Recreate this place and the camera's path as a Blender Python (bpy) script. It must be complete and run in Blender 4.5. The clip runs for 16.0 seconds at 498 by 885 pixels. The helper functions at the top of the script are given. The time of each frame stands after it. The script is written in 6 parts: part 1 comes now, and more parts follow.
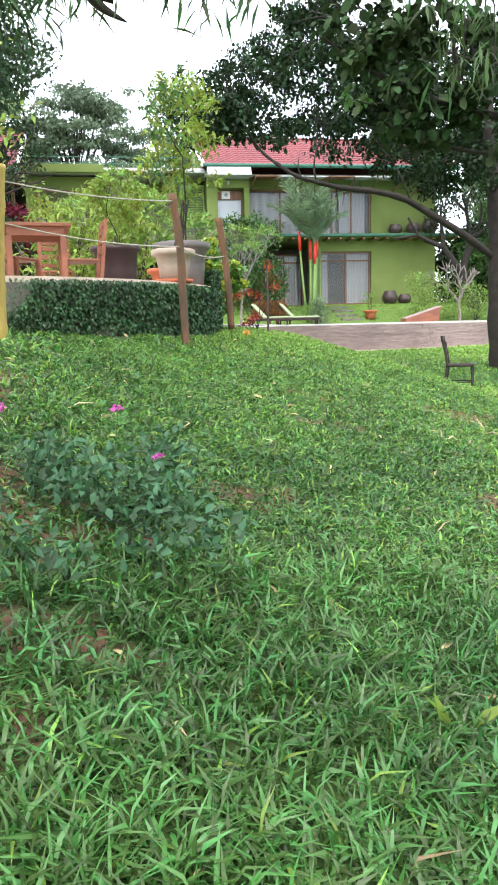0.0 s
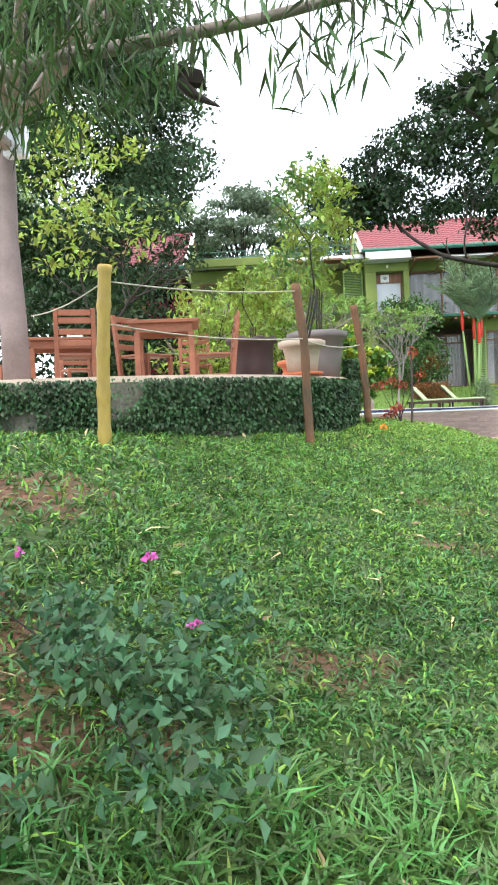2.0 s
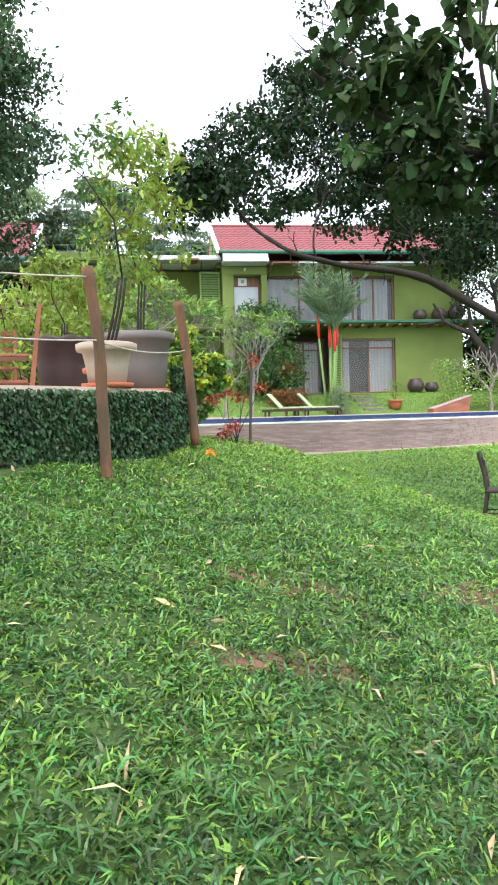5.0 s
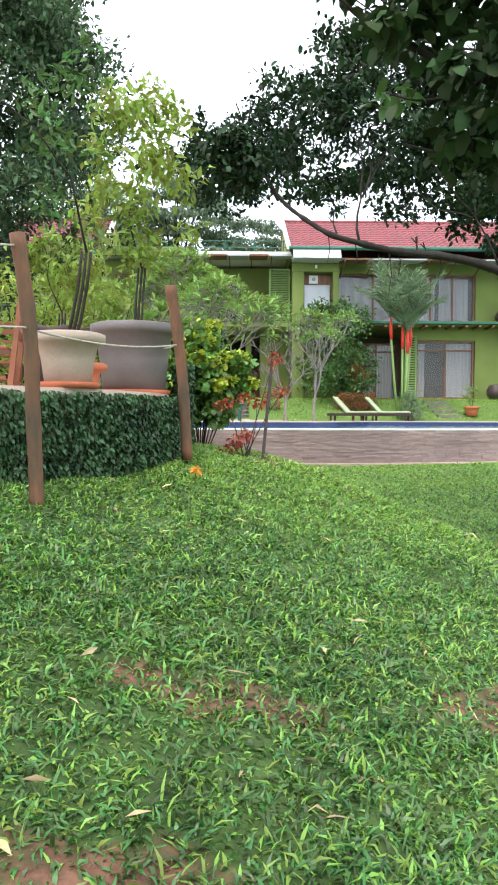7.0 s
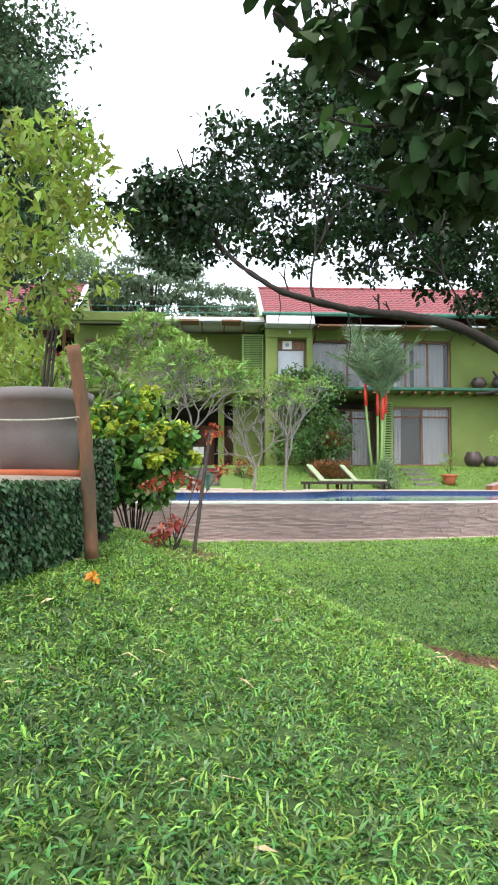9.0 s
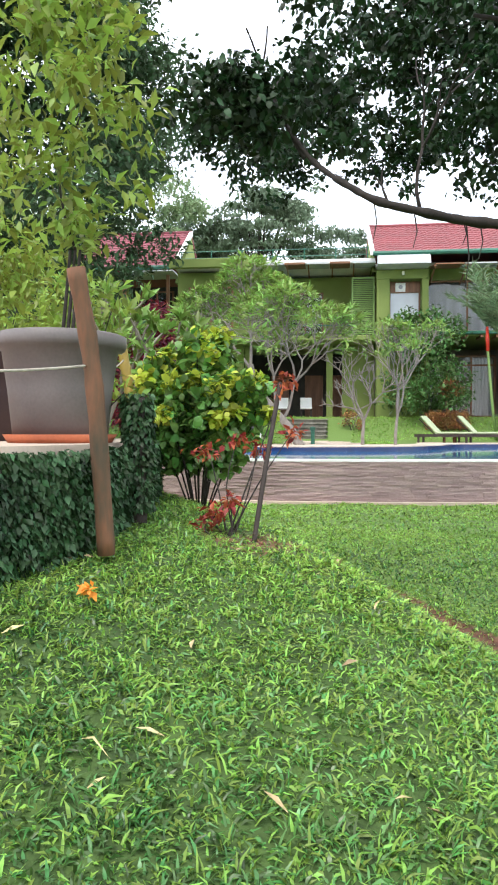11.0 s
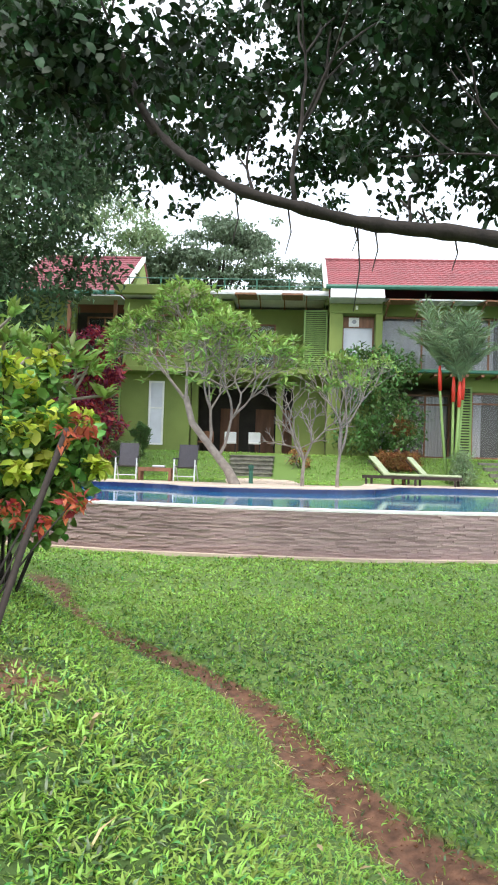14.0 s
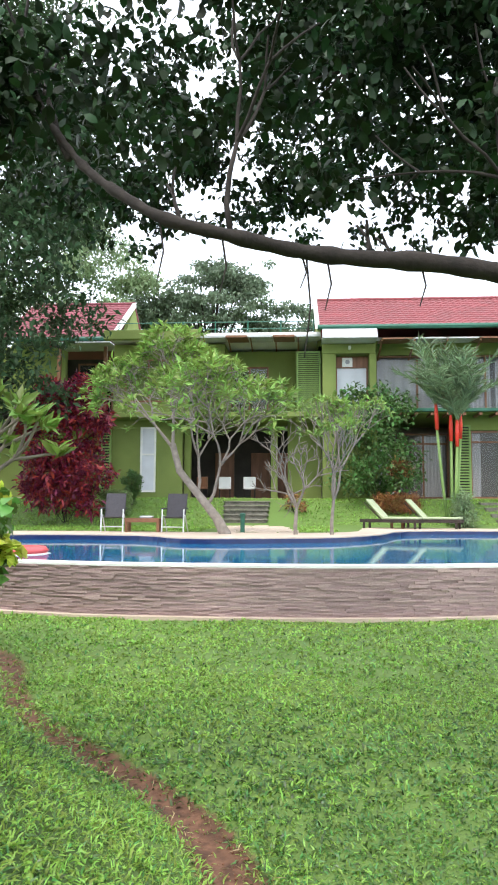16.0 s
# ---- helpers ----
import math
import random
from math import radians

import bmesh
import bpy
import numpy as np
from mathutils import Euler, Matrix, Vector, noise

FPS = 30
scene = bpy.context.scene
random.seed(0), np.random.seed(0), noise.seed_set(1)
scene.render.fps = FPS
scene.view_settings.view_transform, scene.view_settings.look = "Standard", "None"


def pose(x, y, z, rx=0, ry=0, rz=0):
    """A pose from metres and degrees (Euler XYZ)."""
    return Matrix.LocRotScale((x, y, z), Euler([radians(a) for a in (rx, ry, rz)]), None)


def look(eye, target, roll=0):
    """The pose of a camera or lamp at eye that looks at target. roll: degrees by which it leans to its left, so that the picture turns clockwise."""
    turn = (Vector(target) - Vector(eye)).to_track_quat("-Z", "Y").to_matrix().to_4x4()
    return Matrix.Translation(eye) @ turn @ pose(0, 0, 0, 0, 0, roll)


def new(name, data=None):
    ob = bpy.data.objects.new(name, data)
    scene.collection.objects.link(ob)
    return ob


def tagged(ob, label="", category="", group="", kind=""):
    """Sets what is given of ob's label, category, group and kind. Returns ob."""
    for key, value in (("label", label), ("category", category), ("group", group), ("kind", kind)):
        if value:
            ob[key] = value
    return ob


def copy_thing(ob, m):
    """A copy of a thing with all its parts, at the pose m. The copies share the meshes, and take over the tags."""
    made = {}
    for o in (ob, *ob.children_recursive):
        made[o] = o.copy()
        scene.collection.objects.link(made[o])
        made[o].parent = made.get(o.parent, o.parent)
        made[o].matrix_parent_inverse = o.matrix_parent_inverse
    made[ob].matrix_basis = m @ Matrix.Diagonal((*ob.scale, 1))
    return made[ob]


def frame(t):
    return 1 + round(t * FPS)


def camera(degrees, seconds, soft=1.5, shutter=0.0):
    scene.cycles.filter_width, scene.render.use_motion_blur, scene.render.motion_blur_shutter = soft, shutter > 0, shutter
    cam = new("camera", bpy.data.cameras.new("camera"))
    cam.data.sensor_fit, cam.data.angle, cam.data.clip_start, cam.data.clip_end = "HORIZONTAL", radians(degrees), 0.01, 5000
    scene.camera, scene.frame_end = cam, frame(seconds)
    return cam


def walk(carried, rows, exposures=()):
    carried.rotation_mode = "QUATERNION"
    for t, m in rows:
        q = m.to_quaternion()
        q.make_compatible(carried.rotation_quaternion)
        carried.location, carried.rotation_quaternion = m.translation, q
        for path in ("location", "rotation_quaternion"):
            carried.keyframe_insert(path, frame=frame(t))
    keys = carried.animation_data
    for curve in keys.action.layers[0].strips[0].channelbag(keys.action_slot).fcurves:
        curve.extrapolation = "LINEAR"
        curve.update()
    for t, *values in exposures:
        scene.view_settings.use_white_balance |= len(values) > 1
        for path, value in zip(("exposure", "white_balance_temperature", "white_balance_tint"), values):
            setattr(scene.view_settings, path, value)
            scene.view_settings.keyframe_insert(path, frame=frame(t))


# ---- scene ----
cam = camera(37.6, 16.0, 2.0)
PATH = [
    (0, (-1.176, -2.279, -0.307), (-0.862, -0.326, -0.603), -1.5),
    (0.5, (-1.081, -2.172, -0.245), (-0.817, -0.214, -0.554), -0.4),
    (1, (-0.969, -1.936, -0.223), (-0.705, 0.025, -0.514), -1.3),
    (1.5, (-0.844, -1.722, -0.195), (-0.713, 0.264, -0.391), -2.1),
    (2, (-0.727, -1.539, -0.158), (-0.853, 0.456, -0.221), -2.4),
    (2.5, (-0.682, -1.328, -0.219), (-0.815, 0.663, -0.349), -1.7),
    (2.8, (-0.666, -1.139, -0.19), (-0.661, 0.857, -0.311), -0.7),
    (3, (-0.644, -1.016, -0.152), (-0.518, 0.977, -0.265), -1.4),
    (3.5, (-0.549, -0.785, -0.11), (-0.377, 1.195, -0.337), 0.7),
    (4, (-0.343, -0.446, -0.08), (-0.211, 1.534, -0.331), 2.0),
    (4.5, (-0.284, -0.196, -0.022), (-0.099, 1.79, -0.175), 0.6),
    (5, (-0.216, 0.04, 0.001), (0.029, 2.023, -0.068), -1.5),
    (5.2, (-0.118, 0.115, -0.01), (0.132, 2.099, -0.055), -1.6),
    (7.3, (0.61, 1.372, 0.107), (0.61, 3.371, 0.04), -0.2),
    (7.5, (0.665, 1.445, 0.125), (0.66, 3.444, 0.059), -0.7),
    (8, (0.709, 1.731, 0.13), (0.751, 3.73, 0.062), -1.2),
    (8.5, (0.775, 2.023, 0.199), (0.86, 4.021, 0.212), -0.6),
    (9, (0.93, 2.292, 0.229), (1.013, 4.287, 0.34), 0.2),
    (9.5, (1.002, 2.616, 0.232), (0.956, 4.615, 0.272), 1.7),
    (9.7, (1.016, 2.767, 0.236), (0.895, 4.763, 0.249), 2.3),
    (11.8, (1.378, 4.045, 0.366), (1.142, 6.031, 0.338), -0.1),
    (12, (1.432, 4.14, 0.366), (1.24, 6.13, 0.375), -0.5),
    (12.5, (1.609, 4.407, 0.385), (1.384, 6.393, 0.456), -0.3),
    (13, (1.718, 4.607, 0.394), (1.408, 6.582, 0.457), 0.6),
    (13.5, (1.809, 4.912, 0.43), (1.523, 6.889, 0.521), 0.8),
    (14, (1.897, 5.129, 0.517), (1.762, 7.123, 0.578), 1.8),
    (14.5, (2.029, 5.352, 0.64), (1.953, 7.35, 0.672), 2.6),
    (15, (2.109, 5.508, 0.694), (1.962, 7.501, 0.778), 1.3),
    (15.5, (2.157, 5.723, 0.711), (1.973, 7.708, 0.87), 1.3),
    (16, (2.175, 5.857, 0.705), (2.032, 7.845, 0.878), 0.3),
]
walk(cam, [(t, look(eye, target, roll)) for t, eye, target, roll in PATH], [(0.0, 1.14), (3.0, 1.1), (5.0, 1.06), (7.5, 0.96), (16.0, 0.95)])

# ---- light ----
world = bpy.data.worlds.new("overcast_sky")
scene.world = world
world.use_nodes = True
wn = world.node_tree.nodes
wl = world.node_tree.links
sky = wn.new("ShaderNodeTexSky")
sky.sky_type, sky.sun_disc = "NISHITA", False
sky.sun_elevation, sky.sun_rotation = radians(58), radians(200)
bg_sky = wn["Background"]
bg_sky.inputs["Strength"].default_value = 0.10
bg_cloud = wn.new("ShaderNodeBackground")
bg_cloud.inputs["Color"].default_value = (0.98, 0.985, 1.0, 1)
bg_cloud.inputs["Strength"].default_value = 1.0
both = wn.new("ShaderNodeAddShader")
wl.new(sky.outputs["Color"], bg_sky.inputs["Color"])
wl.new(bg_sky.outputs[0], both.inputs[0])
wl.new(bg_cloud.outputs[0], both.inputs[1])
wl.new(both.outputs[0], wn["World Output"].inputs["Surface"])

sun_data = bpy.data.lights.new("sun", "SUN")
sun_data.energy, sun_data.angle, sun_data.color = 1.5, radians(25), (1.0, 0.96, 0.9)
sun = new("sun", sun_data)
sun.matrix_world = look((0, 0, 30), (5.4, 14.8, 0))


# ---- materials ----
def mat(name, base, dark=None, rough=0.7, scale=8.0, bump=0.2, fine=60.0, metal=0.0, spec=0.4, obj_var=0.0, island=0.0, stretch=None, trans=0.0):
    """A surface with colour that varies at two scales, and fine relief."""
    m = bpy.data.materials.new(name)
    m.use_nodes = True
    n, l = m.node_tree.nodes, m.node_tree.links
    p = n["Principled BSDF"]
    p.inputs["Roughness"].default_value = rough
    p.inputs["Metallic"].default_value = metal
    p.inputs["Specular IOR Level"].default_value = spec
    dark = dark or tuple(c * 0.6 for c in base)
    tc = n.new("ShaderNodeTexCoord")
    src = tc.outputs["Object"]
    if stretch:
        mp = n.new("ShaderNodeMapping")
        mp.inputs["Scale"].default_value = stretch
        l.new(src, mp.inputs["Vector"])
        src = mp.outputs["Vector"]
    big = n.new("ShaderNodeTexNoise")
    big.inputs["Scale"].default_value = scale
    big.inputs["Detail"].default_value = 5
    l.new(src, big.inputs["Vector"])
    small = n.new("ShaderNodeTexNoise")
    small.inputs["Scale"].default_value = fine
    small.inputs["Detail"].default_value = 3
    l.new(src, small.inputs["Vector"])
    add = n.new("ShaderNodeMath")
    add.operation = "MULTIPLY_ADD"
    l.new(small.outputs["Fac"], add.inputs[0])
    add.inputs[1].default_value = 0.45
    l.new(big.outputs["Fac"], add.inputs[2])
    ramp = n.new("ShaderNodeValToRGB")
    ramp.color_ramp.elements[0].position, ramp.color_ramp.elements[0].color = 0.45, (*dark, 1)
    ramp.color_ramp.elements[1].position, ramp.color_ramp.elements[1].color = 0.95, (*base, 1)
    l.new(add.outputs[0], ramp.inputs["Fac"])
    col = ramp.outputs["Color"]
    if obj_var or island:
        hs = n.new("ShaderNodeHueSaturation")
        if island:
            g = n.new("ShaderNodeNewGeometry")
            r, amount = g.outputs["Random Per Island"], island
        else:
            g = n.new("ShaderNodeObjectInfo")
            r, amount = g.outputs["Random"], obj_var
        mr = n.new("ShaderNodeMapRange")
        mr.inputs["To Min"].default_value, mr.inputs["To Max"].default_value = 1 - amount, 1 + amount
        l.new(r, mr.inputs["Value"])
        l.new(mr.outputs[0], hs.inputs["Value"])
        mh = n.new("ShaderNodeMapRange")
        mh.inputs["To Min"].default_value, mh.inputs["To Max"].default_value = 0.5 - amount * 0.06, 0.5 + amount * 0.06
        l.new(r, mh.inputs["Value"])
        l.new(mh.outputs[0], hs.inputs["Hue"])
        l.new(col, hs.inputs["Color"])
        col = hs.outputs["Color"]
    l.new(col, p.inputs["Base Color"])
    if bump:
        b = n.new("ShaderNodeBump")
        b.inputs["Strength"].default_value = bump
        b.inputs["Distance"].default_value = 0.01
        l.new(add.outputs[0], b.inputs["Height"])
        l.new(b.outputs[0], p.inputs["Normal"])
    if trans:
        tr = n.new("ShaderNodeBsdfTranslucent")
        l.new(col, tr.inputs["Color"])
        mix = n.new("ShaderNodeMixShader")
        mix.inputs[0].default_value = trans
        l.new(p.outputs[0], mix.inputs[1])
        l.new(tr.outputs[0], mix.inputs[2])
        l.new(mix.outputs[0], n["Material Output"].inputs["Surface"])
    return m


def glass_mat(name, tint, rough=0.05, clear=0.5):
    """Window glass: partly clear, partly a smooth reflecting face."""
    m = bpy.data.materials.new(name)
    m.use_nodes = True
    n, l = m.node_tree.nodes, m.node_tree.links
    p = n["Principled BSDF"]
    p.inputs["Base Color"].default_value = (*tint, 1)
    p.inputs["Roughness"].default_value = rough
    p.inputs["Specular IOR Level"].default_value = 0.9
    t = n.new("ShaderNodeBsdfTransparent")
    mix = n.new("ShaderNodeMixShader")
    mix.inputs[0].default_value = clear
    l.new(p.outputs[0], mix.inputs[1])
    l.new(t.outputs[0], mix.inputs[2])
    l.new(mix.outputs[0], n["Material Output"].inputs["Surface"])
    return m


def lawn_mat():
    """Ground under the grass: green thatch with bare patches of red soil."""
    m = mat("lawn_ground", (0.06, 0.11, 0.022), (0.02, 0.038, 0.009), 0.95, 9, 1.0, 60)
    n, l = m.node_tree.nodes, m.node_tree.links
    p = n["Principled BSDF"]
    green = p.inputs["Base Color"].links[0].from_socket
    at = n.new("ShaderNodeAttribute")
    at.attribute_name = "soil"
    tc = n.new("ShaderNodeTexCoord")
    no = n.new("ShaderNodeTexNoise")
    no.inputs["Scale"].default_value, no.inputs["Detail"].default_value = 14, 6
    l.new(tc.outputs["Object"], no.inputs["Vector"])
    ra = n.new("ShaderNodeValToRGB")
    ra.color_ramp.elements[0].position, ra.color_ramp.elements[0].color = 0.3, (0.06, 0.03, 0.018, 1)
    ra.color_ramp.elements[1].position, ra.color_ramp.elements[1].color = 0.72, (0.21, 0.105, 0.062, 1)
    l.new(no.outputs["Fac"], ra.inputs["Fac"])
    mx = n.new("ShaderNodeMix")
    mx.data_type = "RGBA"
    # bare soil breaks up at its rim, with thatch left in it
    lift = n.new("ShaderNodeMath")
    lift.operation = "MULTIPLY_ADD"
    l.new(at.outputs["Fac"], lift.inputs[0])
    lift.inputs[1].default_value = 2.6
    l.new(no.outputs["Fac"], lift.inputs[2])
    edge = n.new("ShaderNodeMapRange")
    edge.inputs["From Min"].default_value, edge.inputs["From Max"].default_value = 1.0, 1.7
    l.new(lift.outputs[0], edge.inputs["Value"])
    # paler thatch on the lower lawn: stronger daylight put into the colour
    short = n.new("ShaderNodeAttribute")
    short.attribute_name = "sunlit"
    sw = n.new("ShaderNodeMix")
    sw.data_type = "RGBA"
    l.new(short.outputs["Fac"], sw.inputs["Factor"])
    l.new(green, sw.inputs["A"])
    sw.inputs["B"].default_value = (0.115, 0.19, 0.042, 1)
    l.new(edge.outputs[0], mx.inputs["Factor"])
    l.new(sw.outputs["Result"], mx.inputs["A"])
    l.new(ra.outputs["Color"], mx.inputs["B"])
    l.new(mx.outputs["Result"], p.inputs["Base Color"])
    return m


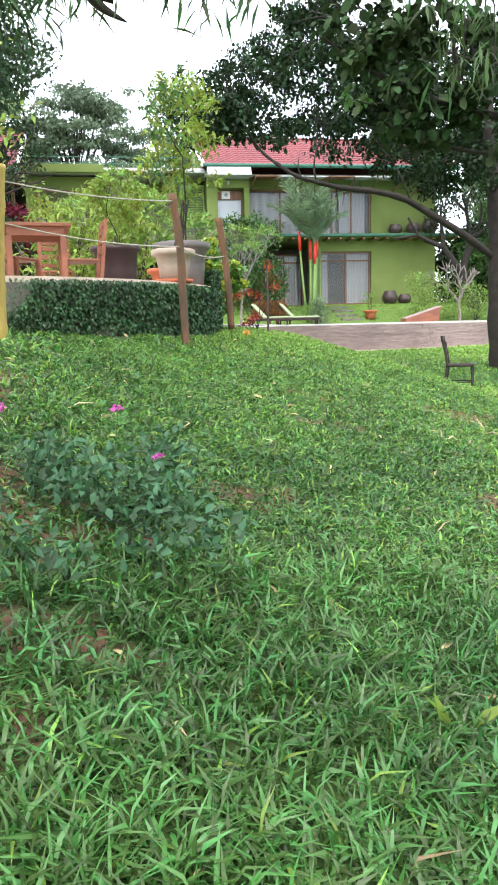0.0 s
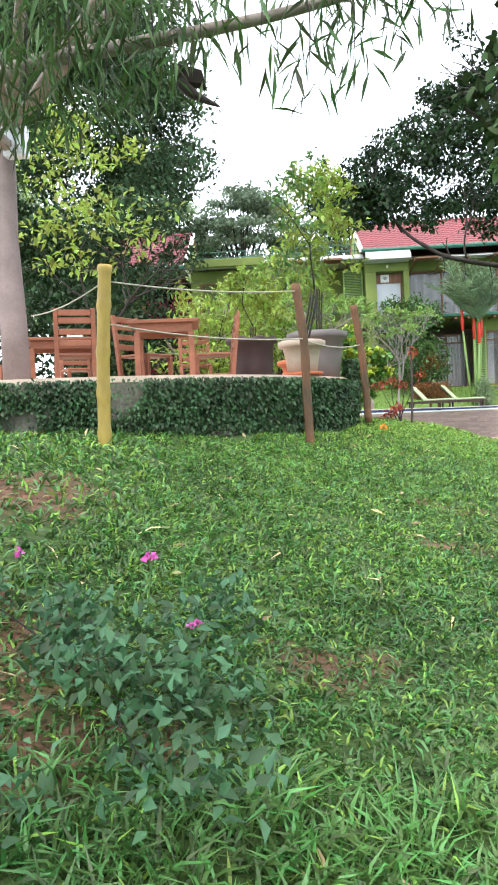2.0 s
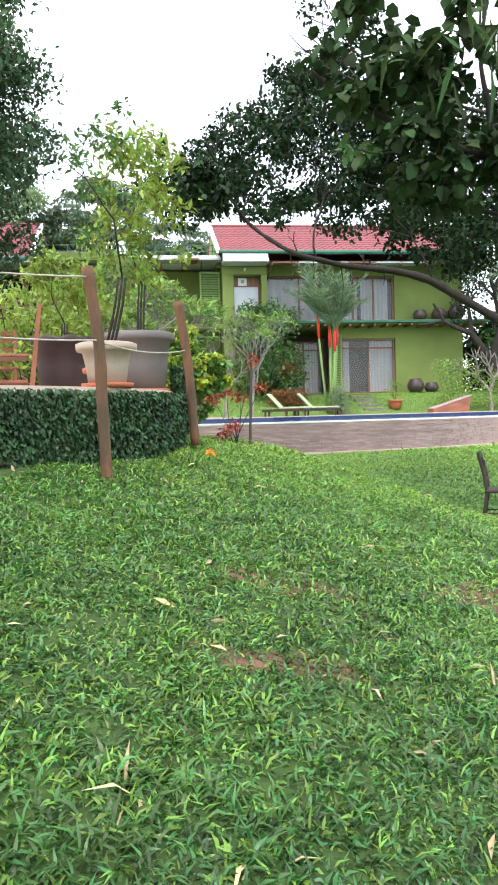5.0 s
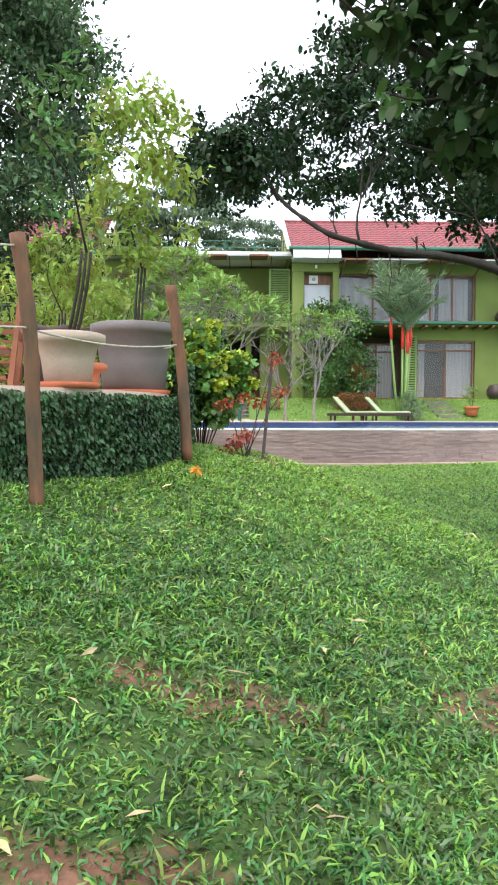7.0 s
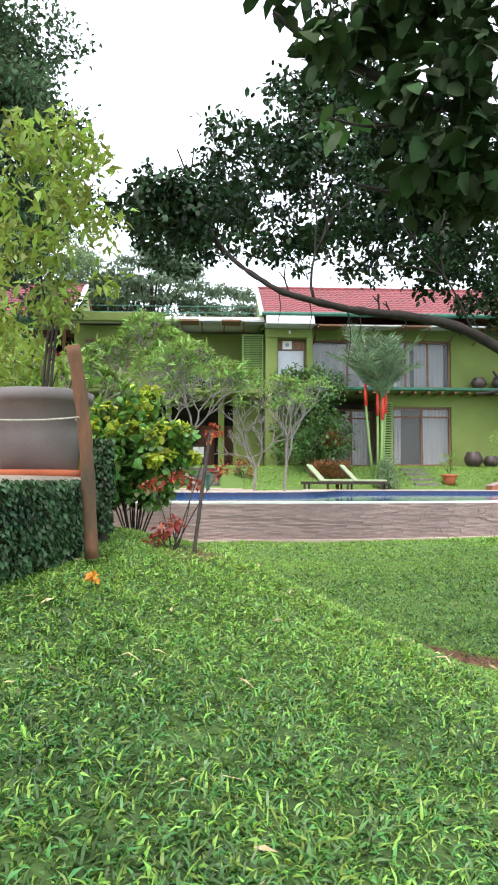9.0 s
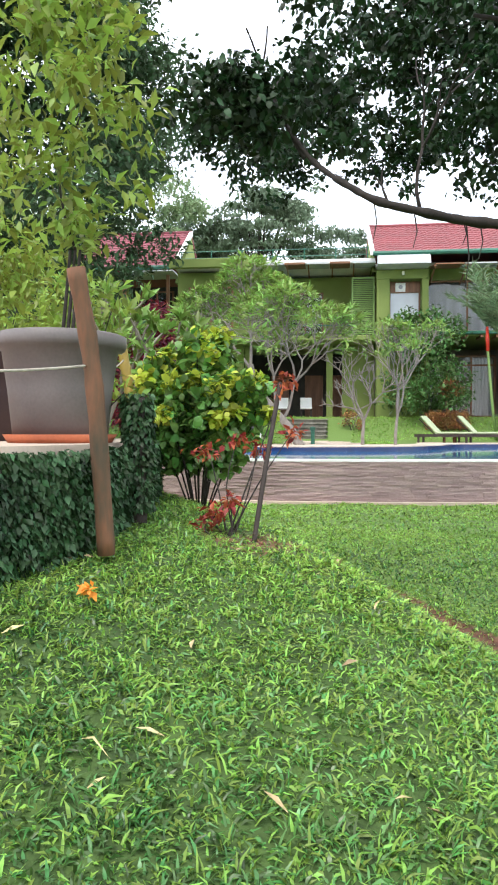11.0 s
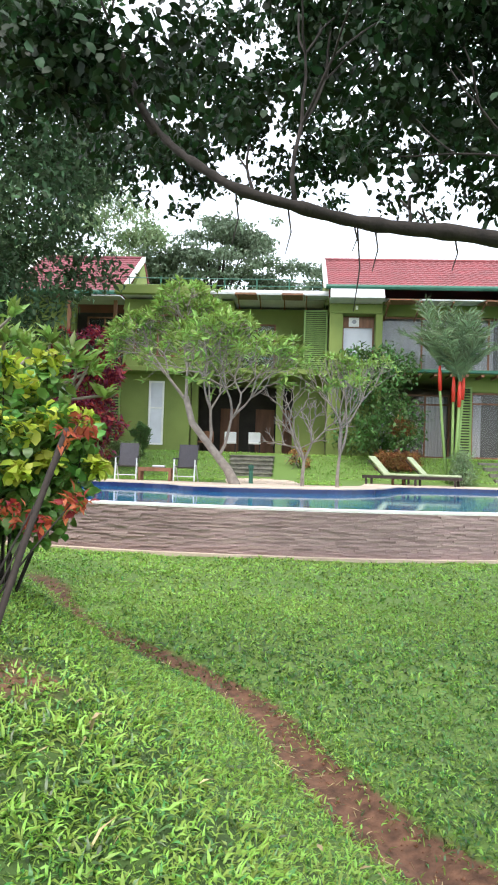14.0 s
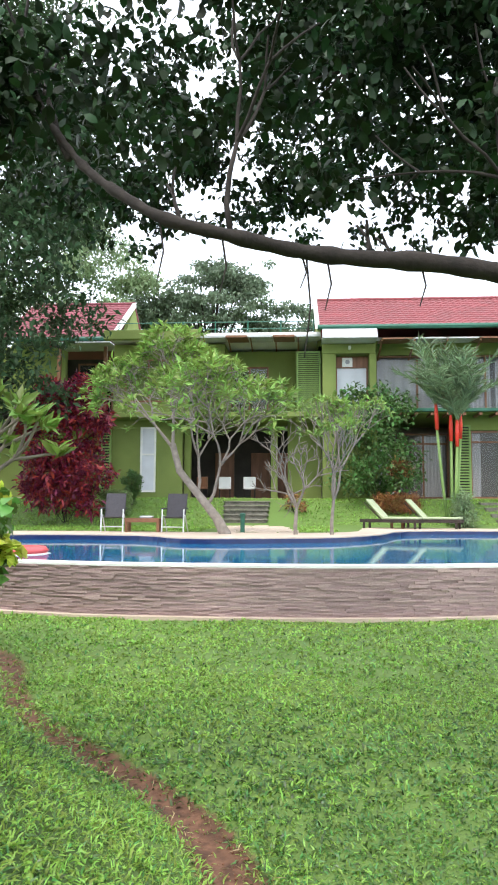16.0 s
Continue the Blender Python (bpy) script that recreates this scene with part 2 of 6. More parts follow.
M = {
    "lawn": lawn_mat(),
    "grass": mat("grass_blades", (0.115, 0.245, 0.055), (0.036, 0.10, 0.024), 0.36, 0.9, 0, 9, spec=0.5, island=0.6, trans=0.22),
    # the same lawn grass, with sunlight put into a brighter, yellower colour
    "sunlit": mat("sunlit_lawn_blades", (0.33, 0.50, 0.092), (0.17, 0.32, 0.053), 0.38, 0.7, 0, 9, island=0.45, trans=0.35),
    "straw": mat("dry_grass", (0.55, 0.45, 0.25), (0.3, 0.22, 0.1), 0.8, 4, 0, 30, island=0.3),
    "green_wall": mat("green_render", (0.205, 0.26, 0.07), (0.14, 0.185, 0.048), 0.85, 0.8, 0.15, 30),
    "green_trim": mat("dark_green_paint", (0.03, 0.14, 0.09), (0.02, 0.09, 0.06), 0.5, 3, 0.05),
    "louver": mat("green_louver_paint", (0.22, 0.34, 0.10), (0.15, 0.24, 0.07), 0.6, 4, 0.05),
    "roof": mat("red_roof_tile", (0.235, 0.055, 0.068), (0.15, 0.05, 0.055), 0.75, 1.2, 0.2, 25, obj_var=0.12),
    "white": mat("white_paint", (0.80, 0.80, 0.78), (0.66, 0.66, 0.62), 0.6, 2, 0.05),
    "grey_roof": mat("grey_fibre_sheet", (0.55, 0.57, 0.58), (0.35, 0.37, 0.37), 0.6, 2, 0.1),
    "brown_wood": mat("brown_timber", (0.25, 0.115, 0.06), (0.13, 0.06, 0.03), 0.55, 6, 0.2, 50, stretch=(1, 1, 0.15)),
    "red_wood": mat("red_brown_garden_timber", (0.29, 0.105, 0.055), (0.15, 0.055, 0.03), 0.5, 5, 0.2, 60, stretch=(0.3, 1, 1)),
    "dark_wood": mat("weathered_dark_timber", (0.045, 0.032, 0.027), (0.02, 0.015, 0.012), 0.8, 8, 0.3, 60),
    "pole": mat("peeling_pole_timber", (0.185, 0.08, 0.04), (0.05, 0.045, 0.028), 0.8, 9, 0.5, 40, stretch=(1, 1, 0.3)),
    "bamboo": mat("yellow_bamboo", (0.46, 0.33, 0.08), (0.26, 0.18, 0.04), 0.45, 5, 0.1, 30, stretch=(1, 1, 0.3)),
    "ivy": mat("ivy_leaves", (0.045, 0.105, 0.034), (0.015, 0.042, 0.015), 0.55, 3, 0, 9, island=0.5),
    "stone": mat("mossy_stone", (0.24, 0.22, 0.18), (0.07, 0.075, 0.055), 0.9, 5, 0.6, 40),
    "pool_stone": mat("pink_brown_slate_strip", (0.50, 0.365, 0.35), (0.28, 0.20, 0.195), 0.75, 0.5, 0.5, 40, island=0.16),
    "paving": mat("sand_stone_paving", (0.62, 0.50, 0.40), (0.45, 0.36, 0.28), 0.8, 4, 0.2, 50),
    "pool_tile": mat("blue_pool_tile", (0.03, 0.14, 0.30), (0.02, 0.09, 0.22), 0.3, 3, 0.05),
    "blue_band": mat("dark_blue_tile_band", (0.014, 0.03, 0.11), (0.01, 0.02, 0.07), 0.25, 6, 0.05),
    "bark": mat("dark_brown_bark", (0.04, 0.032, 0.027), (0.015, 0.012, 0.01), 0.9, 9, 0.8, 50),
    "pale_bark": mat("pale_grey_bark", (0.29, 0.25, 0.215), (0.15, 0.125, 0.105), 0.85, 8, 0.4, 60),
    "smooth_trunk": mat("pale_smooth_palm_trunk", (0.25, 0.2, 0.19), (0.15, 0.115, 0.11), 0.8, 3, 0.3, 40),
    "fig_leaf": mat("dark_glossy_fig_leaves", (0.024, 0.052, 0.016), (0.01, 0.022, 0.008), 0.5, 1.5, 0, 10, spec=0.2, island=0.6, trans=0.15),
    "broad_leaf": mat("dull_leathery_leaves", (0.045, 0.075, 0.026), (0.02, 0.036, 0.014), 0.7, 1.5, 0, 10, spec=0.12, island=0.5, trans=0.12),
    "tall_leaf": mat("blue_green_tree_leaves", (0.075, 0.125, 0.055), (0.03, 0.06, 0.028), 0.6, 0.6, 0, 6, spec=0.25, island=0.5, trans=0.25),
    "mid_leaf": mat("mid_green_leaves", (0.11, 0.21, 0.055), (0.05, 0.11, 0.03), 0.5, 1.5, 0, 10, island=0.5, trans=0.3),
    # grey-green leaves, paled by distance haze mixed into the colour
    "far_leaf": mat("hazy_grey_green_leaves", (0.19, 0.25, 0.165), (0.10, 0.145, 0.09), 0.8, 0.35, 0, 6, island=0.35, trans=0.3),
    "blue_leaf": mat("blue_green_soft_leaves", (0.075, 0.175, 0.07), (0.03, 0.085, 0.036), 0.55, 3, 0, 10, island=0.5, trans=0.25),
    # lighter green trees, with the same haze in their colour
    "hazy_leaf": mat("hazy_light_green_leaves", (0.27, 0.36, 0.19), (0.15, 0.22, 0.11), 0.8, 0.35, 0, 6, island=0.35, trans=0.35),
    "strap_leaf": mat("dark_green_strap_leaves", (0.085, 0.15, 0.04), (0.03, 0.065, 0.018), 0.5, 2, 0, 10, island=0.6, trans=0.3),
    "cup_leaf": mat("glossy_round_leaves", (0.17, 0.31, 0.06), (0.06, 0.15, 0.03), 0.35, 2, 0, 10, spec=0.5, island=0.5, trans=0.25),
    "lime_leaf": mat("lime_yellow_young_leaves", (0.62, 0.66, 0.09), (0.36, 0.46, 0.05), 0.45, 3, 0, 10, island=0.35, trans=0.4),
    "bright_leaf": mat("yellow_green_leaves", (0.33, 0.42, 0.07), (0.14, 0.22, 0.04), 0.45, 1.5, 0, 10, island=0.45, trans=0.4),
    "frangi_leaf": mat("frangipani_leaves", (0.27, 0.395, 0.085), (0.12, 0.215, 0.045), 0.4, 1.5, 0, 10, island=0.45, trans=0.35),
    "red_leaf": mat("orange_red_leaves", (0.46, 0.085, 0.045), (0.24, 0.045, 0.028), 0.5, 3, 0, 10, island=0.4, trans=0.3),
    "croton": mat("dark_red_cordyline_leaves", (0.36, 0.03, 0.075), (0.12, 0.018, 0.04), 0.4, 2, 0, 10, island=0.6, trans=0.2),
    "red_hedge": mat("reddish_brown_hedge_leaves", (0.36, 0.12, 0.045), (0.13, 0.10, 0.035), 0.5, 3, 0, 10, island=0.6, trans=0.2),
    "box_leaf": mat("pale_clipped_box_leaves", (0.27, 0.36, 0.14), (0.14, 0.21, 0.07), 0.5, 3, 0, 10, island=0.5, trans=0.2),
    "palm_leaf": mat("palm_leaflets", (0.26, 0.36, 0.19), (0.13, 0.2, 0.1), 0.45, 2, 0, 10, island=0.4, trans=0.25),
    "red_stem": mat("sealing_wax_red_stem", (0.70, 0.05, 0.02), (0.5, 0.03, 0.02), 0.4, 3, 0.05),
    "pot_brown": mat("dark_brown_plastic_pot", (0.06, 0.035, 0.037), (0.04, 0.024, 0.025), 0.55, 3, 0.1),
    "pot_grey": mat("grey_brown_plastic_pot", (0.165, 0.145, 0.14), (0.115, 0.1, 0.098), 0.55, 3, 0.1),
    "pot_beige": mat("beige_clay_pot", (0.42, 0.34, 0.27), (0.29, 0.23, 0.18), 0.75, 4, 0.15),
    "terracotta": mat("orange_terracotta", (0.50, 0.15, 0.07), (0.34, 0.095, 0.045), 0.8, 4, 0.2),
    "dark_pot": mat("dark_glazed_jar", (0.08, 0.055, 0.05), (0.04, 0.03, 0.028), 0.4, 4, 0.15),
    "rope": mat("pale_rope", (0.46, 0.43, 0.36), (0.3, 0.27, 0.22), 0.9, 20, 0.3),
    "mesh_cloth": mat("grey_sling_cloth", (0.085, 0.08, 0.09), (0.055, 0.052, 0.06), 0.8, 30, 0.2),
    "alu": mat("pale_aluminium", (0.75, 0.76, 0.78), (0.6, 0.6, 0.62), 0.35, 5, 0.02, metal=0.6),
    "cushion": mat("pale_green_cushion", (0.40, 0.46, 0.29), (0.31, 0.36, 0.22), 0.9, 5, 0.2),
    "curtain": mat("pale_curtain_cloth", (0.80, 0.79, 0.80), (0.62, 0.60, 0.62), 0.9, 3, 0.3, 20, stretch=(6, 6, 0.3)),
    "frosted": mat("frosted_white_pane", (0.66, 0.69, 0.74), (0.56, 0.58, 0.62), 0.25, 2, 0),
    # near-black colour that holds the shade of deep rooms
    "shade_dark": mat("painted_interior_shade", (0.06, 0.055, 0.047), (0.03, 0.028, 0.024), 0.9, 2, 0.05),
    "room": mat("interior_plaster", (0.32, 0.29, 0.25), (0.24, 0.21, 0.18), 0.9, 2, 0.05),
    "soil": mat("red_soil", (0.28, 0.13, 0.075), (0.12, 0.05, 0.028), 0.95, 9, 0.8, 50),
    "pink": mat("pink_petals", (0.78, 0.18, 0.55), (0.6, 0.1, 0.4), 0.6, 6, 0, trans=0.3),
    "yellow_petal": mat("yellow_orange_petals", (0.85, 0.35, 0.04), (0.7, 0.22, 0.03), 0.6, 6, 0, trans=0.3),
    "red_plastic": mat("red_plastic_float", (0.75, 0.12, 0.12), (0.6, 0.08, 0.09), 0.4, 4, 0.02),
    "steel": mat("grey_steel", (0.3, 0.31, 0.32), (0.2, 0.2, 0.21), 0.45, 6, 0.05, metal=0.7),
    "glass": glass_mat("window_glass", (0.05, 0.06, 0.07), 0.03, 0.72),
}


def water_mat():
    m = bpy.data.materials.new("pool_water")
    m.use_nodes = True
    n, l = m.node_tree.nodes, m.node_tree.links
    p = n["Principled BSDF"]
    p.inputs["Base Color"].default_value = (0.008, 0.13, 0.27, 1)
    p.inputs["Roughness"].default_value = 0.05
    p.inputs["Specular IOR Level"].default_value = 0.32
    p.inputs["IOR"].default_value = 1.33
    tc = n.new("ShaderNodeTexCoord")
    no = n.new("ShaderNodeTexNoise")
    no.inputs["Scale"].default_value, no.inputs["Detail"].default_value = 2.2, 3
    l.new(tc.outputs["Object"], no.inputs["Vector"])
    b = n.new("ShaderNodeBump")
    b.inputs["Strength"].default_value, b.inputs["Distance"].default_value = 0.05, 0.02
    l.new(no.outputs["Fac"], b.inputs["Height"])
    l.new(b.outputs[0], p.inputs["Normal"])
    return m


M["water"] = water_mat()


# ---- mesh tools ----
class Build:
    """Collects faces for one mesh."""

    def __init__(self):
        self.v, self.f = [], []

    def add(self, verts, faces):
        o = len(self.v)
        self.v += [tuple(p) for p in verts]
        self.f += [tuple(i + o for i in q) for q in faces]
        return self

    def box(self, x0, x1, y0, y1, z0, z1, bev=0.0):
        """A box whose upright and level edges are chamfered by bev."""
        if bev <= 0:
            vs = [(x, y, z) for z in (z0, z1) for x, y in ((x0, y0), (x1, y0), (x1, y1), (x0, y1))]
            return self.add(vs, [(3, 2, 1, 0), (4, 5, 6, 7), (0, 1, 5, 4), (1, 2, 6, 5), (2, 3, 7, 6), (3, 0, 4, 7)])
        bm = bmesh.new()
        bmesh.ops.create_cube(bm, size=1)
        for v in bm.verts:
            v.co = ((x0 + x1) / 2 + v.co.x * (x1 - x0), (y0 + y1) / 2 + v.co.y * (y1 - y0), (z0 + z1) / 2 + v.co.z * (z1 - z0))
        bmesh.ops.bevel(bm, geom=bm.edges[:], offset=bev, segments=1, affect="EDGES")
        bm.verts.index_update()
        self.add([v.co for v in bm.verts], [[v.index for v in f.verts] for f in bm.faces])
        bm.free()
        return self

    def tube(self, pts, radii, sides=8, cap=True):
        """A tapered tube through points."""
        pts = [Vector(p) for p in pts]
        if not hasattr(radii, "__len__"):
            radii = [radii] * len(pts)
        o, side = len(self.v), None
        for i, p in enumerate(pts):
            d = (pts[min(i + 1, len(pts) - 1)] - pts[max(i - 1, 0)]).normalized()
            if side is None:
                side = d.orthogonal().normalized()
            side = (side - d * side.dot(d)).normalized()
            up = d.cross(side)
            for k in range(sides):
                a = 2 * math.pi * k / sides
                self.v.append(tuple(p + (side * math.cos(a) + up * math.sin(a)) * radii[i]))
        for i in range(len(pts) - 1):
            for k in range(sides):
                a, b = o + i * sides + k, o + i * sides + (k + 1) % sides
                self.f.append((a, b, b + sides, a + sides))
        if cap:
            self.f.append(tuple(o + k for k in reversed(range(sides))))
            self.f.append(tuple(o + (len(pts) - 1) * sides + k for k in range(sides)))
        return self

    def lathe(self, cx, cy, prof, sides=28):
        """A turned shape: prof holds radius and height pairs."""
        o = len(self.v)
        for r, z in prof:
            for k in range(sides):
                a = 2 * math.pi * k / sides
                self.v.append((cx + r * math.cos(a), cy + r * math.sin(a), z))
        for i in range(len(prof) - 1):
            for k in range(sides):
                a, b = o + i * sides + k, o + i * sides + (k + 1) % sides
                self.f.append((a, b, b + sides, a + sides))
        return self

    def mesh(self, name, material, smooth=False):
        me = bpy.data.meshes.new(name)
        me.from_pydata(self.v, [], self.f)
        me.materials.append(material)
        if smooth:
            me.polygons.foreach_set("use_smooth", [True] * len(me.polygons))
        me.update()
        return me


def part(name, build, material, parent=None, label="", smooth=False):
    """Links one mesh, as a part of a thing or on its own."""
    ob = new(name, build.mesh(name, material, smooth))
    if parent:
        ob.parent = parent
    return tagged(ob, label) if label else ob


def thing(name, label, category, group="", kind="", at=(0, 0, 0)):
    ob = new(name)
    ob.location = at
    ob.empty_display_size = 0.1
    return tagged(ob, label, category, group, kind)


def solid(name, build, material, label, category="", kind="structure", smooth=False):
    return tagged(part(name, build, material, None, "", smooth), label, category, "", kind)


def fast_mesh(name, verts, faces, material):
    """A mesh from arrays: verts n x 3, faces m x k, all with k corners."""
    me = bpy.data.meshes.new(name)
    m, k = faces.shape
    me.vertices.add(len(verts))
    me.vertices.foreach_set("co", np.ascontiguousarray(verts, dtype=np.float32).ravel())
    me.loops.add(m * k)
    me.loops.foreach_set("vertex_index", np.ascontiguousarray(faces, dtype=np.int32).ravel())
    me.polygons.add(m)
    me.polygons.foreach_set("loop_start", np.arange(0, m * k, k, dtype=np.int32))
    me.update(calc_edges=True)
    me.materials.append(material)
    return me


RNG = np.random.default_rng(7)


def leaf_mesh(name, at, length, width, material, droop=0.3, spread=None, curl=0.15, var=0.35, oval=False):
    """Many pointed or oval leaves, each of a few triangles folded along its rib. at: n x 3; spread: n x 3 main ways, or any way."""
    n = len(at)
    d = RNG.normal(size=(n, 3)) if spread is None else spread + RNG.normal(size=(n, 3)) * 0.45
    d[:, 2] -= droop
    d /= np.linalg.norm(d, axis=1)[:, None] + 1e-9
    up = RNG.normal(size=(n, 3)) * 0.5 + np.array([0, 0, 1.0])
    s = np.cross(d, up)
    s /= np.linalg.norm(s, axis=1)[:, None] + 1e-9
    u = np.cross(s, d)
    size = (1 - var + 2 * var * RNG.random(n))[:, None]
    ln, w = length * size, width * size
    root = at
    mid = at + d * ln * 0.55 - u * ln * curl * 0.3
    tip = at + d * ln - u * ln * curl
    if oval:
        ring = [(0.3, 0.44), (0.72, 0.42)]
        left = [at + d * ln * q + s * w * h + u * (w * 0.15 - ln * curl * q * q) for q, h in ring]
        right = [at + d * ln * q - s * w * h + u * (w * 0.15 - ln * curl * q * q) for q, h in ring]
        v = np.stack([root, *left, tip, *right[::-1]], 1).reshape(-1, 3)
        o = (np.arange(n) * 6)[:, None, None]
        f = (np.array([[0, 1, 5], [1, 2, 4], [1, 4, 5], [2, 3, 4]])[None] + o).reshape(-1, 3)
        return fast_mesh(name, v, f, material)
    a = at + d * ln * 0.45 + s * w * 0.5 + u * w * 0.18
    b = at + d * ln * 0.45 - s * w * 0.5 + u * w * 0.18
    v = np.stack([root, a, tip, b, mid], 1).reshape(-1, 3)
    o = (np.arange(n) * 5)[:, None, None]
    f = (np.array([[0, 1, 4], [1, 2, 4], [2, 3, 4], [3, 0, 4]])[None] + o).reshape(-1, 3)
    return fast_mesh(name, v, f, material)


def cloud(center, radii, n, hollow=0.5):
    """Points in an uneven ellipsoid, denser towards its skin."""
    p = RNG.normal(size=(n, 3))
    p /= np.linalg.norm(p, axis=1)[:, None]
    r = hollow + (1 - hollow) * RNG.random(n) ** 0.6
    lump = 1 + 0.22 * np.sin(p[:, 0] * 5 + center[0]) * np.sin(p[:, 1] * 4 + center[1]) + 0.15 * np.sin(p[:, 2] * 7)
    return np.array(center) + p * (r * lump)[:, None] * np.array(radii)


def leaves(parent, clumps, n, length, width, material, name="leaves", droop=0.3, hollow=0.4, curl=0.15, oval=False):
    """Leaves in a set of clumps (centre, radii), n leaves to a clump of one cubic metre or so."""
    vol = [max(0.02, c[1][0] * c[1][1] * c[1][2]) ** 0.67 for c in clumps]
    pts = np.concatenate([cloud(c[0], c[1], max(6, int(n * v)), hollow) for c, v in zip(clumps, vol)])
    ob = new(name, leaf_mesh(name, pts, length, width, material, droop, None, curl, 0.35, oval))
    ob.parent = parent
    return ob


def step(a, b, x):
    t = np.clip((x - a) / (b - a), 0, 1)
    return t * t * (3 - 2 * t)


# ---- ground ----
def pool_front(x):
    """The line of the pool's outer wall: y for an x."""
    x = np.asarray(x, float)
    return 16.25 + 0.045 * np.clip(x - 1.5, 0, None) ** 2 - 0.0011 * np.clip(x - 3, 0, None) ** 3 * (x < 14) + 0.05 * np.clip(0.5 - x, 0, None) ** 2


def ditch_side(x, y):
    """Signed distance from the little ditch between the bank and the lower lawn: above 0 on the lawn."""
    return 0.84 * (x - 1.80 - 0.26 * step(11.2, 9.7, y)) + 0.543 * (y - 9.2) + 0.08 * np.sin(y * 1.7) + 0.05 * np.sin(x * 3.1 + 1)


def ground_z(x, y):
    x, y = np.asarray(x, float), np.asarray(y, float)
    low = np.interp(y, [-40, -3, 4, 7, 9.4, 11.3, 16.2], [-3.5, -1.85, -1.25, -1.13, -1.03, -0.92, -0.88])
    up = np.clip(-1.43 - 0.205 * x + 0.175 * y, -8, 8)
    k = 0.12
    up = -k * np.log(np.exp(-up / k) + np.exp(0.2 / k))
    up = k * np.log(np.exp(up / k) + np.exp((low - 0.1) / k))
    s = ditch_side(x, y)
    z = low + (up - low) * step(-0.15, -1.7, s)
    # the house stands on a grassed bank beyond the pool
    far = 1.0 * step(30.6, 34.6, y) * step(-14, -9, x) + 0.1 * step(24.5, 26, y) - 0.12
    z = np.where(y > 22.3, np.maximum(z, -0.12) * 0 + far, z)
    z = z - 0.075 * np.exp(-((s + 0.05) / 0.15) ** 2) * step(6.0, 7.5, y) * step(15, 13.4, y)
    return z + 0.015 * np.sin(x * 2.3 + 1) * np.sin(y * 1.9) + 0.008 * np.sin(x * 6 + y * 5)


def in_pool(x, y):
    """Inside the pool's outer wall, or on its deck."""
    return (y > pool_front(x)) & (y < 22.3) & (x > -9.5)


SOIL = [(1.75, 3.95, 0.55, 0.3), (2.3, 3.2, 0.5, 0.4), (-2.0, 0.9, 0.6, 0.5), (-1.55, -0.2, 0.45, 0.22), (-1.9, -1.1, 0.5, 0.35), (-1.75, 0.35, 0.5, 0.3), (-1.35, 0.55, 0.4, 0.16), (-1.75, -0.6, 0.35, 0.3),
        (-2.4, 2.6, 0.7, 0.5), (0.5, 3.7, 0.45, 0.15), (0.75, 7.75, 0.35, 0.25), (0.25, 2.9, 0.4, 0.12), (-0.6, 1.2, 0.3, 0.2), (1.2, 1.5, 0.5, 0.3)]


def soil_at(x, y):
    s = np.exp(-((ditch_side(x, y) + 0.05) / 0.16) ** 4) * step(6.4, 7.6, y) * step(15, 13.6, y) * (1 - 0.45 * step(9.8, 11.5, y))
    for cx, cy, rx, ry in SOIL:
        d = ((x - cx) / rx) ** 2 + ((y - cy) / ry) ** 2 + 0.5 * np.sin(x * 11 + cx) * np.sin(y * 13)
        s = np.maximum(s, step(1.7, 0.2, d) * 0.46)
    return s


def make_ground():
    """One sheet from under the camera to the horizon: fine near the walk, coarse far off."""
    xs = np.unique(np.concatenate([np.linspace(-400, -14, 12), np.linspace(-14, -4, 26), np.linspace(-4, 5, 130), np.linspace(5, 20, 40), np.linspace(20, 400, 12)]))
    ys = np.unique(np.concatenate([np.linspace(-300, -8, 10), np.linspace(-8, -3, 14), np.linspace(-3, 17, 220), np.linspace(17, 40, 50), np.linspace(40, 500, 12)]))
    gx, gy = np.meshgrid(xs, ys)
    z = np.where((np.abs(gx) > 60) | (gy > 60) | (gy < -30), np.clip(ground_z(gx, gy), -1.6, 0.9), ground_z(np.clip(gx, -20, 30), np.clip(gy, -12, 60)))
    z = np.where(in_pool(gx, gy - 0.35) & (gx > -7.5) & (gx < 24), -1.75, z)
    fy = np.interp(gx, [p[0] for p in FAR_LINE], [p[1] for p in FAR_LINE])
    z = np.where((gx > -5.6) & (gx < 21.8) & (gy > 21.5) & (gy < fy + 0.7), -1.75, z)
    z = np.where((gx < -0.9) & (gy > 7.6) & (gy < 12.0) & (gx > -14), np.minimum(z, -0.1), z)
    v = np.stack([gx, gy, z], -1).reshape(-1, 3)
    w = len(xs)
    i = (np.arange(len(ys) - 1)[:, None] * w + np.arange(w - 1)[None]).ravel()
    me = fast_mesh("ground", v, np.stack([i, i + 1, i + w + 1, i + w], 1), M["lawn"])
    a = me.attributes.new("soil", "FLOAT", "POINT")
    a.data.foreach_set("value", soil_at(v[:, 0], v[:, 1]).astype(np.float32))
    # where the ground takes its sunlit colour
    a = me.attributes.new("sunlit", "FLOAT", "POINT")
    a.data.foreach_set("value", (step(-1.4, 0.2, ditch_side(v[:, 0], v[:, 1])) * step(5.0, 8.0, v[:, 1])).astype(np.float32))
    me.polygons.foreach_set("use_smooth", [True] * len(me.polygons))
    return tagged(new("ground", me), "green lawn with bare red soil patches and ditch", "ground", "", "structure")



